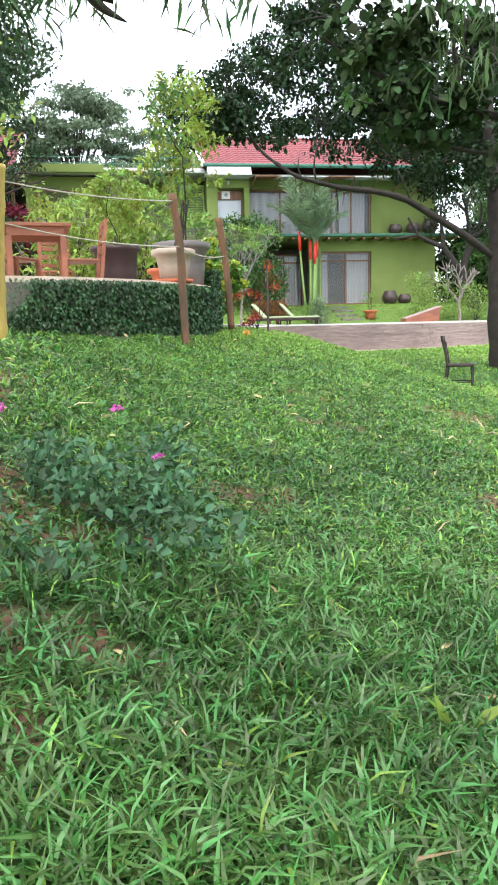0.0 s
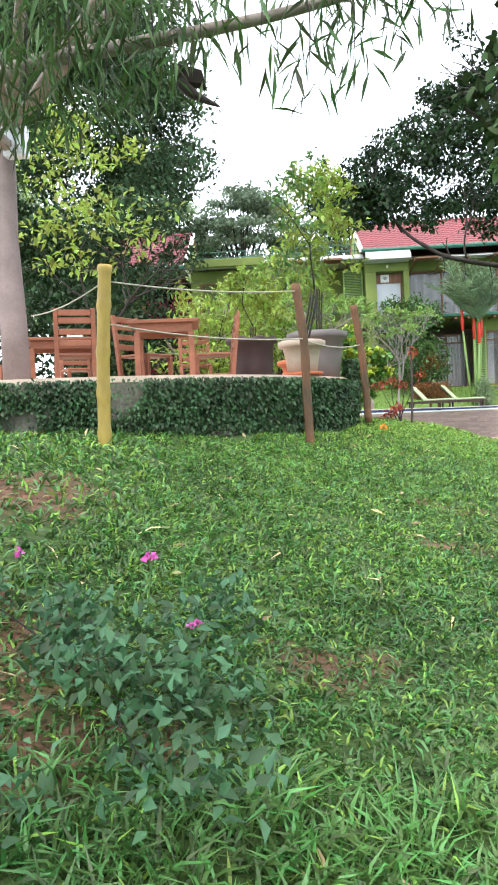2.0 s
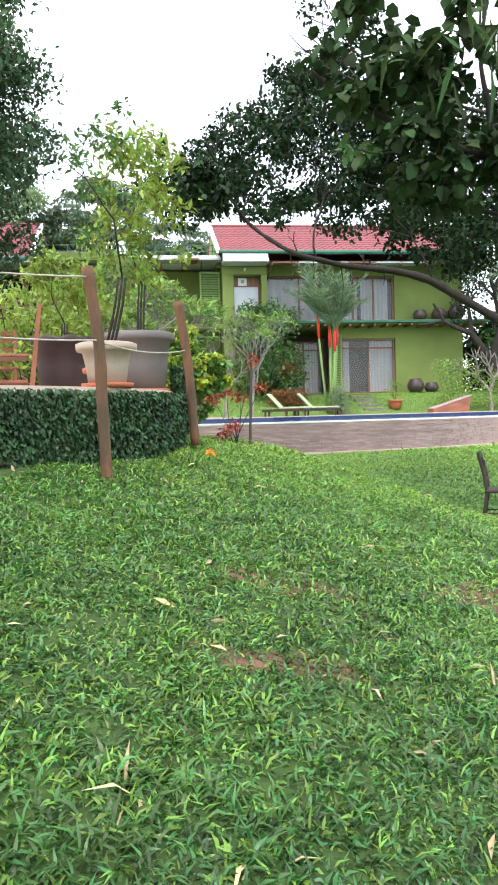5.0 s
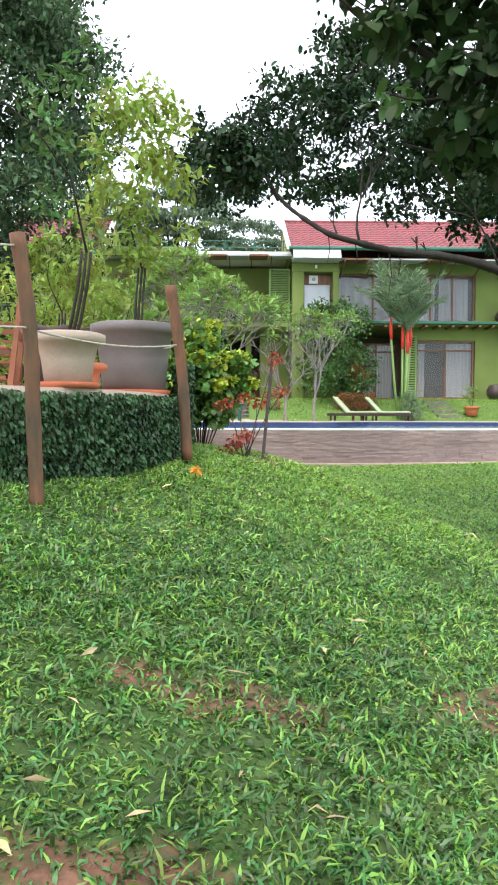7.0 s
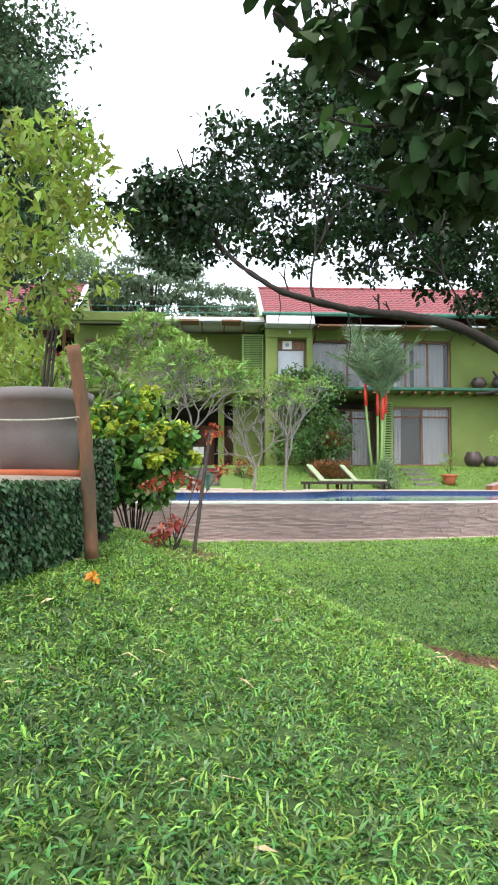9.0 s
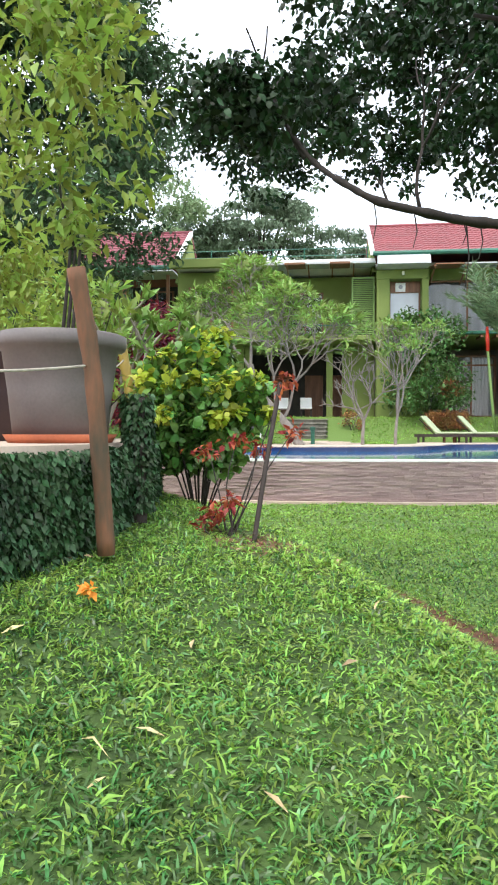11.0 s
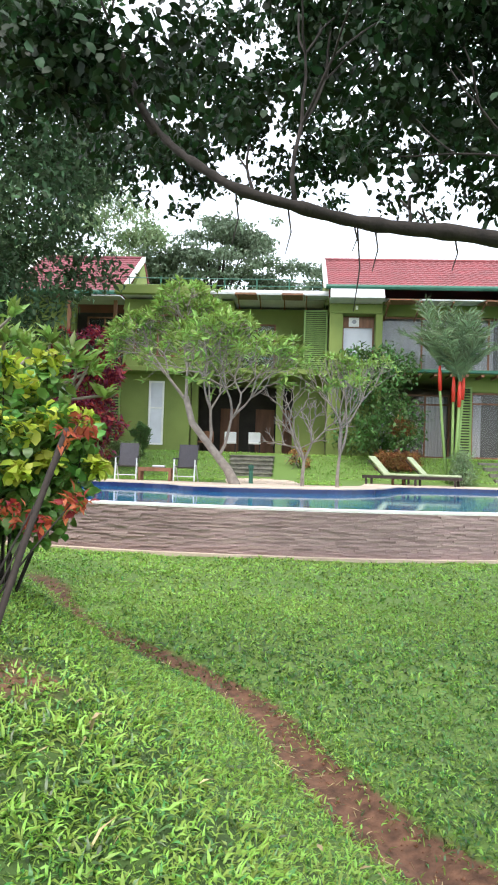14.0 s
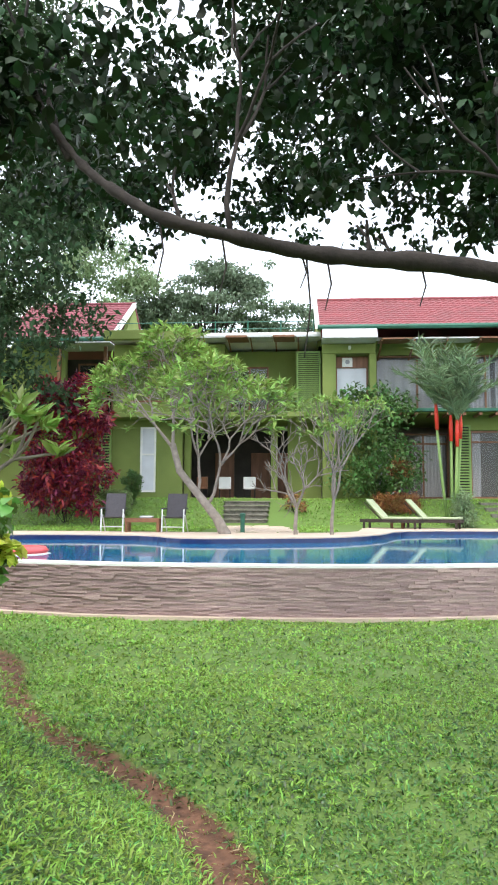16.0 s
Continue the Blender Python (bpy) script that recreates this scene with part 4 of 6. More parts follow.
# ---- plants ----
def grow(start, way, length, radius, depth, forks, spread, lift, seed, taper=0.72, wob=0.12):
    """Limbs that fork: a list of (points, radii), and the tips with their ways."""
    rnd = random.Random(seed)
    limbs, tips = [], []

    def limb(p, d, ln, r, k):
        pts, rad = [p], [r]
        for i in range(3):
            d = (d + Vector((rnd.gauss(0, wob), rnd.gauss(0, wob), rnd.gauss(0, wob * 0.6) + lift))).normalized()
            p = p + d * ln / 3
            pts.append(p)
            rad.append(r * (1 - (1 - taper) * (i + 1) / 3))
        limbs.append((pts, rad))
        if k <= 0:
            tips.append((p, d))
            return
        n = forks if rnd.random() < 0.7 else forks - 1
        a0 = rnd.random() * 6.28
        for i in range(max(2, n)):
            a = a0 + 6.283 * i / max(2, n) + rnd.gauss(0, 0.3)
            s = d.orthogonal().normalized()
            u = d.cross(s)
            nd = (d + (s * math.cos(a) + u * math.sin(a)) * spread * rnd.uniform(0.7, 1.3)).normalized()
            limb(p, nd, ln * rnd.uniform(0.68, 0.9), r * taper, k - 1)

    limb(Vector(start), Vector(way).normalized(), length, radius, depth)
    return limbs, tips


def limb_part(parent, limbs, material, name="branches", sides=7):
    b = Build()
    for pts, rad in limbs:
        b.tube(pts, rad, sides, False)
    ob = part(name, b, material, parent, "", True)
    return tagged(ob, "", "", "", "stuff") if len(limbs) > 1 else ob


def rosettes(parent, tips, per, length, width, material, name="leaves", droop=0.1):
    """Leaves set round the ends of twigs."""
    if not tips:
        return None
    at = np.repeat(np.array([tuple(p) for p, _ in tips]), per, 0) + RNG.normal(size=(len(tips) * per, 3)) * 0.03
    a = RNG.random(len(at)) * 6.283
    way = np.stack([np.cos(a), np.sin(a), RNG.random(len(at)) * 0.9], 1) + np.repeat(np.array([tuple(d) for _, d in tips]), per, 0) * 0.5
    ob = new(name, leaf_mesh(name, at, length, width, material, droop, way))
    ob.parent = parent
    return ob


def tree_thing(label, at, name="tree", category="tree", group=""):
    return thing(name, label, category, group, "", at)


# white-barked frangipani with a wide leafy crown
t1 = tree_thing("frangipani tree with leaning pale trunk and leafy crown", (0.28, 24.3, 0.0))
limbs, tips = [], []
pts = [(0, 0, -0.05), (-0.25, 0.1, 0.4), (-0.75, 0.2, 1.0), (-1.25, 0.3, 1.6), (-1.45, 0.35, 2.3)]
limb_part(t1, [(pts, (0.15, 0.12, 0.1, 0.09, 0.08))], M["pale_bark"], "trunk", 10)
for s, (p, w) in enumerate((((-1.45, 0.35, 2.2), (-0.55, 0.1, 0.8)), ((-1.45, 0.35, 2.25), (0.25, -0.2, 1)), ((-0.75, 0.2, 1.0), (0.1, 0.25, 1.2)), ((-0.5, 0.15, 0.7), (0.35, 0, 1.1)))):
    a, b = grow(p, w, (0.8, 0.84, 1.08, 1.08)[s], 0.05, 5, 3, 0.62, 0.03, 11 + s, 0.7)
    limbs, tips = limbs + a, tips + b
limb_part(t1, limbs, M["pale_bark"], "branching", 6)
rosettes(t1, tips, 9, 0.23, 0.072, M["frangi_leaf"])
# two more, thin and half bare
t2 = tree_thing("nearly leafless frangipani with many pale branches", (2.03, 24.3, 0.0))
limbs, tips = grow((0, 0, -0.05), (-0.1, 0, 1), 0.74, 0.056, 5, 3, 0.7, 0.07, 31, 0.7)
limb_part(t2, limbs[:1], M["pale_bark"], "trunk", 9)
limb_part(t2, limbs[1:], M["pale_bark"], "branching", 6)
t3 = tree_thing("slender frangipani with pale trunk and sparse leaves", (2.93, 24.3, 0.0))
limbs, tips = grow((0, 0, -0.05), (0.0, 0, 1), 0.92, 0.05, 5, 3, 0.4, 0.08, 42, 0.7)
limb_part(t3, limbs[:1], M["pale_bark"], "trunk", 9)
limb_part(t3, limbs[1:], M["pale_bark"], "branching", 6)
rosettes(t3, tips, 5, 0.18, 0.06, M["frangi_leaf"])


# big fig with a long bare limb over the lawn
fig = tree_thing("large dark fig tree with a long bare limb", (5.05, 9.4, float(ground_z(5.05, 9.4))))


def rel(o, pts):
    return [(p[0] - o.location.x, p[1] - o.location.y, p[2] - o.location.z) for p in pts]


part("trunk", Build().tube(rel(fig, curve([(5.1, 9.4, -1.4), (5.07, 9.4, -0.9), (5.0, 9.4, -0.2), (4.98, 9.4, 0.8), (4.95, 9.5, 1.9), (4.9, 9.7, 3.2), (4.7, 9.9, 4.8)], 22)), [0.18 - 0.004 * i + 0.1 * math.exp(-i * 0.7) + 0.012 * math.sin(i * 2.1) for i in range(22)], 14), M["bark"], fig, "", True)
LIMB = curve([(4.96, 9.4, 0.8), (4.4, 9.34, 1.16), (3.78, 9.3, 1.5), (3.3, 9.3, 1.75), (2.85, 9.32, 1.86), (2.48, 9.35, 1.905), (2.17, 9.33, 1.94), (1.836, 9.22, 1.985), (1.525, 9.21, 2.07), (1.28, 9.3, 2.24), (1.1, 9.4, 2.4), (0.97, 9.45, 2.55), (0.85, 9.45, 2.72), (0.72, 9.5, 2.98)], 60)
part("limb", Build().tube(rel(fig, LIMB), [0.016 + 0.05 * (1 - i / 59) ** 1.3 + 0.004 * math.sin(i * 2.3) + 0.003 * math.sin(i * 5.1) for i in range(60)], 10), M["bark"], fig, "long bare drooping limb", True)
for s, (p, w, ln, r, k) in enumerate((((1.84, 9.22, 1.99), (-0.1, 0.1, 1), 0.5, 0.016, 2), ((2.5, 9.36, 1.92), (0.25, 0.1, 1), 0.1, 0.014, 1), ((2.62, 9.35, 1.9), (-0.5, 0.1, 0.8), 0.08, 0.012, 1), ((1.6, 9.21, 2.05), (-0.2, 0.1, 1), 0.16, 0.012, 1), ((0.97, 9.45, 2.5), (-0.3, 0.2, 1), 0.5, 0.02, 2),
                                    ((3.4, 9.3, 1.75), (-0.3, 0.1, 1), 0.6, 0.014, 2), ((4.9, 9.7, 3.0), (-0.5, 0.9, 0.8), 1.1, 0.025, 3), ((4.8, 9.8, 4.0), (-1, 0.2, 0.3), 1.3, 0.028, 3), ((4.85, 9.45, 1.9), (0.8, 0.4, 0.7), 1.3, 0.08, 3))):
    a, _ = grow(p, w, ln, r, k, 3, 0.55, 0.02, 60 + s, 0.7)
    for i, (q, rr) in enumerate(a[:1]):
        part("branch", Build().tube(rel(fig, q), rr, 7), M["bark"], fig, "", True)
    limb_part(fig, [(rel(fig, q), rr) for q, rr in a[1:]], M["bark"], "twig", 5)
for x, y, z, h in ((2.18, 9.34, 1.92, 0.16), (2.3, 9.34, 1.91, 0.26), (1.5, 9.21, 2.06, 0.3), (1.8, 9.23, 1.97, 0.26), (2.75, 9.33, 1.86, 0.2), (2.2, 9.35, 1.92, 0.5)):
    part("aerial_root", Build().tube(rel(fig, [(x, y, z), (x + 0.02, y, z - h * 0.5), (x - 0.01, y, z - h)]), (0.006, 0.005, 0.003), 5), M["bark"], fig)
# the crown: dense masses of small leaves with gaps of sky between them
FIG = []
rnd = random.Random(5)
masses = []
while len(masses) < 86:
    x, y = rnd.uniform(0.1, 6.6), rnd.uniform(9.25, 13.2)
    under = 2.28 + 0.33 * (y - 9.3) - 0.28 * max(0, x - 2.4)
    top = 3.5 + 0.15 * (y - 9) + 0.8 * x
    z = max(1.35, under) + 0.3 + rnd.random() ** 1.3 * 2.9
    if z < top:
        masses.append((x, y, z))
for x, y, z in masses:
    for _ in range(8):
        c = (x + rnd.gauss(0, 0.3), y + rnd.gauss(0, 0.3), z + rnd.gauss(0, 0.15))
        FIG.append((c, (rnd.uniform(0.17, 0.36), rnd.uniform(0.17, 0.36), rnd.uniform(0.1, 0.2))))
for _ in range(14):
    FIG.append(((rnd.uniform(0.25, 0.95), rnd.uniform(9.2, 9.6), rnd.uniform(2.6, 3.2)), (0.26, 0.22, 0.16)))
FIG = [(tuple(np.subtract(c, fig.location)), r) for c, r in FIG]
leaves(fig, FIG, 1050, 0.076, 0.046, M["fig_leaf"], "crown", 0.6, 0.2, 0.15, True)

# near branch with large round leaves
near = tree_thing("overhanging tree with large dark leathery leaves", (5.6, 6.6, float(ground_z(5.6, 6.6))), "broad_leaf_tree")
part("trunk", Build().tube(rel(near, [(5.6, 6.6, -1.2), (5.5, 6.6, 0.5), (5.2, 6.5, 2.0), (5.0, 6.5, 3.4)]), (0.2, 0.16, 0.13, 0.1), 10), M["bark"], near, "", True)
for pts, r0 in (([(5.15, 6.5, 1.9), (4.2, 6.55, 2.1), (2.94, 6.6, 2.35), (2.45, 6.6, 2.5), (2.02, 6.6, 2.65), (1.5, 6.6, 2.91), (1.25, 6.6, 3.1)], 0.06), ([(2.95, 6.6, 2.36), (2.92, 6.6, 2.8), (2.85, 6.6, 3.2), (2.85, 6.6, 3.7)], 0.04),
                ([(5.2, 6.5, 1.6), (4.2, 6.8, 1.8), (3.2, 7.0, 1.95), (2.5, 7.1, 2.1), (1.85, 7.2, 2.3)], 0.04), ([(2.3, 6.6, 2.55), (2.1, 6.5, 2.4), (1.8, 6.4, 2.3), (1.55, 6.4, 2.35)], 0.02), ([(5.1, 6.5, 2.8), (4.4, 6.9, 2.9), (3.6, 7.0, 2.7), (2.8, 7.0, 2.6)], 0.04)):
    part("branch", Build().tube(rel(near, curve(pts, 18)), list(np.linspace(r0, r0 * 0.25, 18)), 8), M["bark"], near, "", True)
NL = []
rnd = random.Random(12)
while len(NL) < 70:
    x, y, z = rnd.uniform(1.05, 4.4), rnd.uniform(6.1, 7.1), rnd.uniform(1.35, 4.0)
    under = float(np.interp(x, [0.8, 1.2, 1.6, 2.1, 2.6, 3.2, 4.4], [3.35, 2.75, 2.3, 1.98, 1.72, 1.5, 1.45])) + 0.1 * (y - 7)
    if z < under + 0.12 or z > 3.5 + 0.5 * (x - 0.8):
        continue
    NL.append((tuple(np.subtract((x, y, z), near.location)), (rnd.uniform(0.17, 0.28), rnd.uniform(0.17, 0.26), rnd.uniform(0.14, 0.22))))
leaves(near, NL, 520, 0.14, 0.105, M["broad_leaf"], "crown", 0.7, 0.1, 0.15, True)
YL = [(tuple(np.subtract(c, near.location)), (0.12, 0.1, 0.1)) for c in ((1.62, 6.9, 2.5), (1.65, 6.4, 2.32))]
leaves(near, YL, 160, 0.12, 0.08, M["mid_leaf"], "young_leaves", 0.5, 0.1, 0.15, True)

# far trees
def round_tree(at, height, crown, n, leaf, m, label, seed, low=0.35, trunk=0.25, wide=1.0, thick=0.7, fill=240):
    """A tree seen whole: trunk, limbs and a crown of many clumps."""
    t = tree_thing(label, at)
    r = random.Random(seed)
    limbs, tips = grow((0, 0, -0.3), (r.gauss(0, 0.05), r.gauss(0, 0.05), 1), height * low * 0.62, trunk, 3, 3, 0.7, 0.03, seed, 0.6)
    limb_part(t, limbs[:1], M["bark"], "trunk", 9)
    limb_part(t, limbs[1:], M["bark"], "branching", 6)
    cl = []
    for _ in range(n):
        a, q = r.random() * 6.283, math.sqrt(r.random())
        z = height * (low + (1 - low) * r.random() ** 0.8)
        k = math.sin(math.pi * min(0.97, max(0.15, (z / height - low * 0.7) / (1.05 - low * 0.7)))) ** 0.6
        s = crown * r.uniform(0.16, 0.3)
        cl.append(((math.cos(a) * q * crown * k * wide, math.sin(a) * q * crown * k, z), (s * 1.2, s * 1.2, s * thick)))
    leaves(t, cl, fill, leaf, leaf * 0.5, M[m], "crown", 0.3)
    return t


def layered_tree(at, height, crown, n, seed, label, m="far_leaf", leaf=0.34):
    """A flat-topped spreading tree: forking limbs that carry thin level pads of leaves, with sky between them."""
    t = tree_thing(label, at)
    r = random.Random(seed)
    limbs = []
    limb_part(t, [([(0, 0, -0.3), (0.2, 0, height * 0.25), (0.1, 0.1, height * 0.48)], (0.4, 0.32, 0.26))], M["bark"], "trunk", 9)
    cl = []
    for i in range(n):
        a, q = r.random() * 6.283, math.sqrt(r.uniform(0.02, 1))
        x, y = math.cos(a) * q * crown, math.sin(a) * q * crown * 0.8
        z = height * (0.98 - 0.34 * q * q - 0.16 * r.random() ** 1.5)
        if i % 3 == 0:
            limbs.append((curve([(0.1, 0.1, height * r.uniform(0.34, 0.5)), (x * 0.45, y * 0.45, height * 0.3 + z * 0.45), (x, y, z)], 7), list(np.linspace(0.14, 0.03, 7))))
        for _ in range(5):
            w = r.uniform(0.5, 1.0)
            cl.append(((x + r.gauss(0, 0.7), y + r.gauss(0, 0.7), z + r.gauss(0, 0.18)), (w, w, w * 0.3)))
    limb_part(t, limbs, M["bark"], "branching", 5)
    leaves(t, cl, 170, leaf, leaf * 0.55, M[m], "crown", 0.2, 0.2)
    return t


round_tree((-9.2, 27.5, -0.2), 18.5, 5.2, 170, 0.25, "tall_leaf", "tall dense dark green tree beside the house", 71, 0.2, 0.4, fill=270)
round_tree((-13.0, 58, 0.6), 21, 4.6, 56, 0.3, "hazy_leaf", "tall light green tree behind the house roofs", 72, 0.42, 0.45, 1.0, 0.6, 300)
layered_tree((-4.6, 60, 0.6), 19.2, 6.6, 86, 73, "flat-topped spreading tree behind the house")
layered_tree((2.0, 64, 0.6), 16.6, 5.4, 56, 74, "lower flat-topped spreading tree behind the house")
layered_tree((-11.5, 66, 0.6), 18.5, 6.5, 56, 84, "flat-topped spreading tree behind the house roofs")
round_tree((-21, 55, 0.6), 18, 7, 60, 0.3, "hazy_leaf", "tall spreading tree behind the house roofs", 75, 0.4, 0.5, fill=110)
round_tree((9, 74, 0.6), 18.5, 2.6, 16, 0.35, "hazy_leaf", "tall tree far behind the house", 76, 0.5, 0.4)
round_tree((20.5, 37, 0.2), 11, 4.5, 50, 0.3, "mid_leaf", "dense green tree beside the house end", 77, 0.15, 0.35)
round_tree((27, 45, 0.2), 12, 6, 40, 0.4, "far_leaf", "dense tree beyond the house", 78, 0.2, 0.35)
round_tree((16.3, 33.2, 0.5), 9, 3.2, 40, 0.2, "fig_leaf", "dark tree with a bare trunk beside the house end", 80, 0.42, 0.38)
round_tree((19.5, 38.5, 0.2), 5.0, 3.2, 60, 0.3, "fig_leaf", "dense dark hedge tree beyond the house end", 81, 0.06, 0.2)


# ---- terrace planting and furniture ----
TZ = TERRACE_Z


def ivy_on(line, z0f, z1, n, material, seed):
    """Small leaves lying against a wall's outer face, thick in places and thin in others."""
    r = np.random.default_rng(seed)
    L = np.array(line)
    k = r.integers(0, len(L) - 1, n)
    u = r.random(n)[:, None]
    p = L[k] * (1 - u) + L[k + 1] * u
    d = L[k + 1] - L[k]
    d /= np.linalg.norm(d, axis=1)[:, None]
    out = np.stack([d[:, 1], -d[:, 0]], 1)
    base = ground_z(p[:, 0], p[:, 1])
    z = base + (z1 - base) * r.random(n) ** 0.85
    bare = np.sin(p[:, 0] * 2.3 + z * 3) * np.sin(p[:, 0] * 5.1 - z * 4 + 1)
    lay = 0.03 + 0.07 * r.random(n)
    keep = (bare < 0.55) | (p[:, 0] > -1.3) | (r.random(n) < 0.12)
    p3 = np.stack([p[:, 0] + out[:, 0] * lay, p[:, 1] + out[:, 1] * lay, z], 1)[keep]
    way = np.stack([out[:, 0] * 0.5, out[:, 1] * 0.5, -0.8 * np.ones(n)], 1)[keep]
    return p3, way


p3, way = ivy_on([q for q in TERRACE_LINE if q[0] > -6.5], None, TZ - 0.02, 40000, M["ivy"], 3)
ivy = new("ivy", leaf_mesh("ivy", p3, 0.042, 0.026, M["ivy"], 0.2, way, 0.1))
tagged(ivy, "dark green ivy hanging over the terrace wall", "ivy", "", "stuff")


def pot(name, at, prof, material, label, soil_r, soil_z, wavy=0.0):
    """A round planter with a rolled rim and soil in it."""
    t = thing(name, label, "plant pot", "", "", at)
    b = Build().lathe(0, 0, prof, 36)
    if wavy:
        top = prof[0][1] * 0 + max(z for _, z in prof)
        b.v = [(x, y, z - wavy * (0.5 + 0.5 * math.cos(8 * math.atan2(y, x))) if z > top - 0.03 else z) for x, y, z in b.v]
    part("body", b, material, t, "", True)
    part("soil", Build().lathe(0, 0, [(0.001, soil_z), (soil_r, soil_z)], 24), M["soil"], t)
    return t


def pot_profile(r0, r1, h, lip=0.05, t=0.03):
    return [(0.001, 0.0), (r0, 0.0), (r0 + (r1 - r0) * 0.5, h * 0.5), (r1, h - lip * 1.6), (r1 + 0.04, h - lip * 1.5), (r1 + 0.05, h - lip), (r1 + 0.05, h), (r1 + 0.02, h + 0.012), (r1 - t, h), (r1 - t - 0.02, h * 0.8)]


pot("planter", (-1.28, 8.7, TZ), pot_profile(0.27, 0.31, 0.7), M["pot_brown"], "dark brown plastic planter with a wavy rim", 0.27, 0.58, 0.035)
pot("planter", (-0.4, 7.8, TZ), pot_profile(0.27, 0.335, 0.62), M["pot_grey"], "large ribbed grey-brown planter on a red saucer", 0.3, 0.52)
pot("planter", (-0.62, 6.2, TZ), pot_profile(0.15, 0.2, 0.36, 0.04, 0.025), M["pot_beige"], "beige clay pot with ribbed sides", 0.17, 0.3)
pot("planter", (-0.7, 7.0, TZ), pot_profile(0.12, 0.15, 0.22, 0.03, 0.025), M["terracotta"], "low orange terracotta pot on the terrace edge", 0.13, 0.17)
sa = solid("saucer", Build().lathe(-0.4, 7.8, [(0.001, TZ + 0.002), (0.3, TZ + 0.002), (0.33, TZ + 0.05), (0.31, TZ + 0.05), (0.29, TZ + 0.02), (0.001, TZ + 0.02)], 30), M["terracotta"], "red clay saucer under the grey planter", "saucer", " ", True)
sa["kind"] = ""
sb = solid("saucer", Build().lathe(-0.62, 6.2, [(0.001, TZ + 0.002), (0.2, TZ + 0.002), (0.22, TZ + 0.04), (0.2, TZ + 0.04), (0.18, TZ + 0.02), (0.001, TZ + 0.02)], 30), M["terracotta"], "red clay saucer under the beige pot", "saucer", " ", True)
sb["kind"] = ""


def wood_pole(name, pts, r, material, label):
    """A rough round post, a little bent, with a knot or two."""
    c = curve(pts, 16)
    rad = [r * (1 + 0.09 * math.sin(i * 1.9) + 0.05 * math.sin(i * 4.3)) for i in range(16)]
    t = thing(name, label, "post", "poles along the terrace", "", pts[0])
    part("shaft", Build().tube(rel(t, c), rad, 10), M[material], t, "", True)
    return t


pole1 = wood_pole("rope_post", [(-0.585, 5.3, -0.45), (-0.60, 5.28, 0.1), (-0.61, 5.26, 0.55), (-0.67, 5.24, 1.07)], 0.041, "pole", "peeling red-brown timber post with rope")
pole2 = wood_pole("rope_post", [(0.13, 7.0, -0.25), (0.1, 6.98, 0.3), (0.06, 6.98, 0.7), (0.0, 6.95, 1.1)], 0.043, "pole", "peeling red-brown timber post with rope")


def bamboo_pole(pts, r, label):
    t = thing("bamboo_post", label, "post", "poles along the terrace", "", pts[0])
    c = curve(pts, 31)
    rad = [r * (1.16 if i % 6 == 5 else 1.0) for i in range(31)]
    part("cane", Build().tube(rel(t, c), rad, 12), M["bamboo"], t, "", True)
    return t


bamboo_pole([(-2.2, 4.05, -0.4), (-2.17, 4.0, 0.3), (-2.1, 3.92, 1.05)], 0.05, "yellow bamboo post standing in the grass")
bamboo_pole([(-0.47, 9.75, 0.15), (-0.53, 9.77, 0.6), (-0.62, 9.8, 1.1)], 0.042, "orange-yellow bamboo post at the terrace corner")


def rope(pts, sag, label, r=0.006):
    b = Build()
    line = []
    for a, c in zip(pts[:-1], pts[1:]):
        a, c = Vector(a), Vector(c)
        for i in range(10):
            u = i / 10
            line.append(a.lerp(c, u) - Vector((0, 0, 4 * sag * u * (1 - u))))
    line.append(Vector(pts[-1]))
    b.tube(line, r, 6)
    ob = part("rope", b, M["rope"], None, "", True)
    return tagged(ob, label, "rope")


rope([(-2.12, 3.93, 0.93), (-0.66, 5.22, 1.0)], 0.04, "pale rope strung between the posts")
rope([(-2.15, 3.97, 0.62), (-0.63, 5.2, 0.56), (0.05, 6.92, 0.64), (-0.58, 9.72, 0.95)], 0.05, "pale rope strung between the posts")
rope([(-3.5, 6.2, 1.05), (-2.12, 3.95, 0.93)], 0.05, "pale rope tied from trunk to post")
rope([(0.02, 6.93, 0.98), (-0.6, 9.74, 1.0)], 0.06, "pale rope strung between the posts")


def garden_chair(at, turn, label="red-brown slatted timber garden chair on the terrace"):
    c = thing("garden_chair", label, "chair", "chairs round the terrace tables", "", at)
    c.rotation_euler.z = radians(turn)
    w = M["red_wood"]
    part("seat", Build().box(-0.24, 0.24, -0.22, 0.22, 0.40, 0.435, 0.01), w, c)
    for x in (-0.24, 0.19):
        part("leg", Build().box(x, x + 0.05, -0.23, -0.18, 0, 0.40, 0.006), w, c)
        part("leg", Build().add([(x, 0.2, 0), (x + 0.05, 0.2, 0), (x + 0.05, 0.25, 0), (x, 0.25, 0), (x, 0.32, 0.95), (x + 0.05, 0.32, 0.95), (x + 0.05, 0.36, 0.95), (x, 0.36, 0.95)],
             [(3, 2, 1, 0), (4, 5, 6, 7), (0, 1, 5, 4), (1, 2, 6, 5), (2, 3, 7, 6), (3, 0, 4, 7)]), w, c)
        part("stretcher", Build().box(x + 0.01, x + 0.04, -0.18, 0.2, 0.14, 0.17), w, c)
    for z in (0.55, 0.68, 0.81, 0.9):
        y = 0.215 + z * 0.115
        part("back_slat", Build().box(-0.19, 0.19, y, y + 0.025, z - 0.035, z + 0.035, 0.006), w, c)
    return c


first_chair = garden_chair((-2.55, 7.6, TZ), 60)
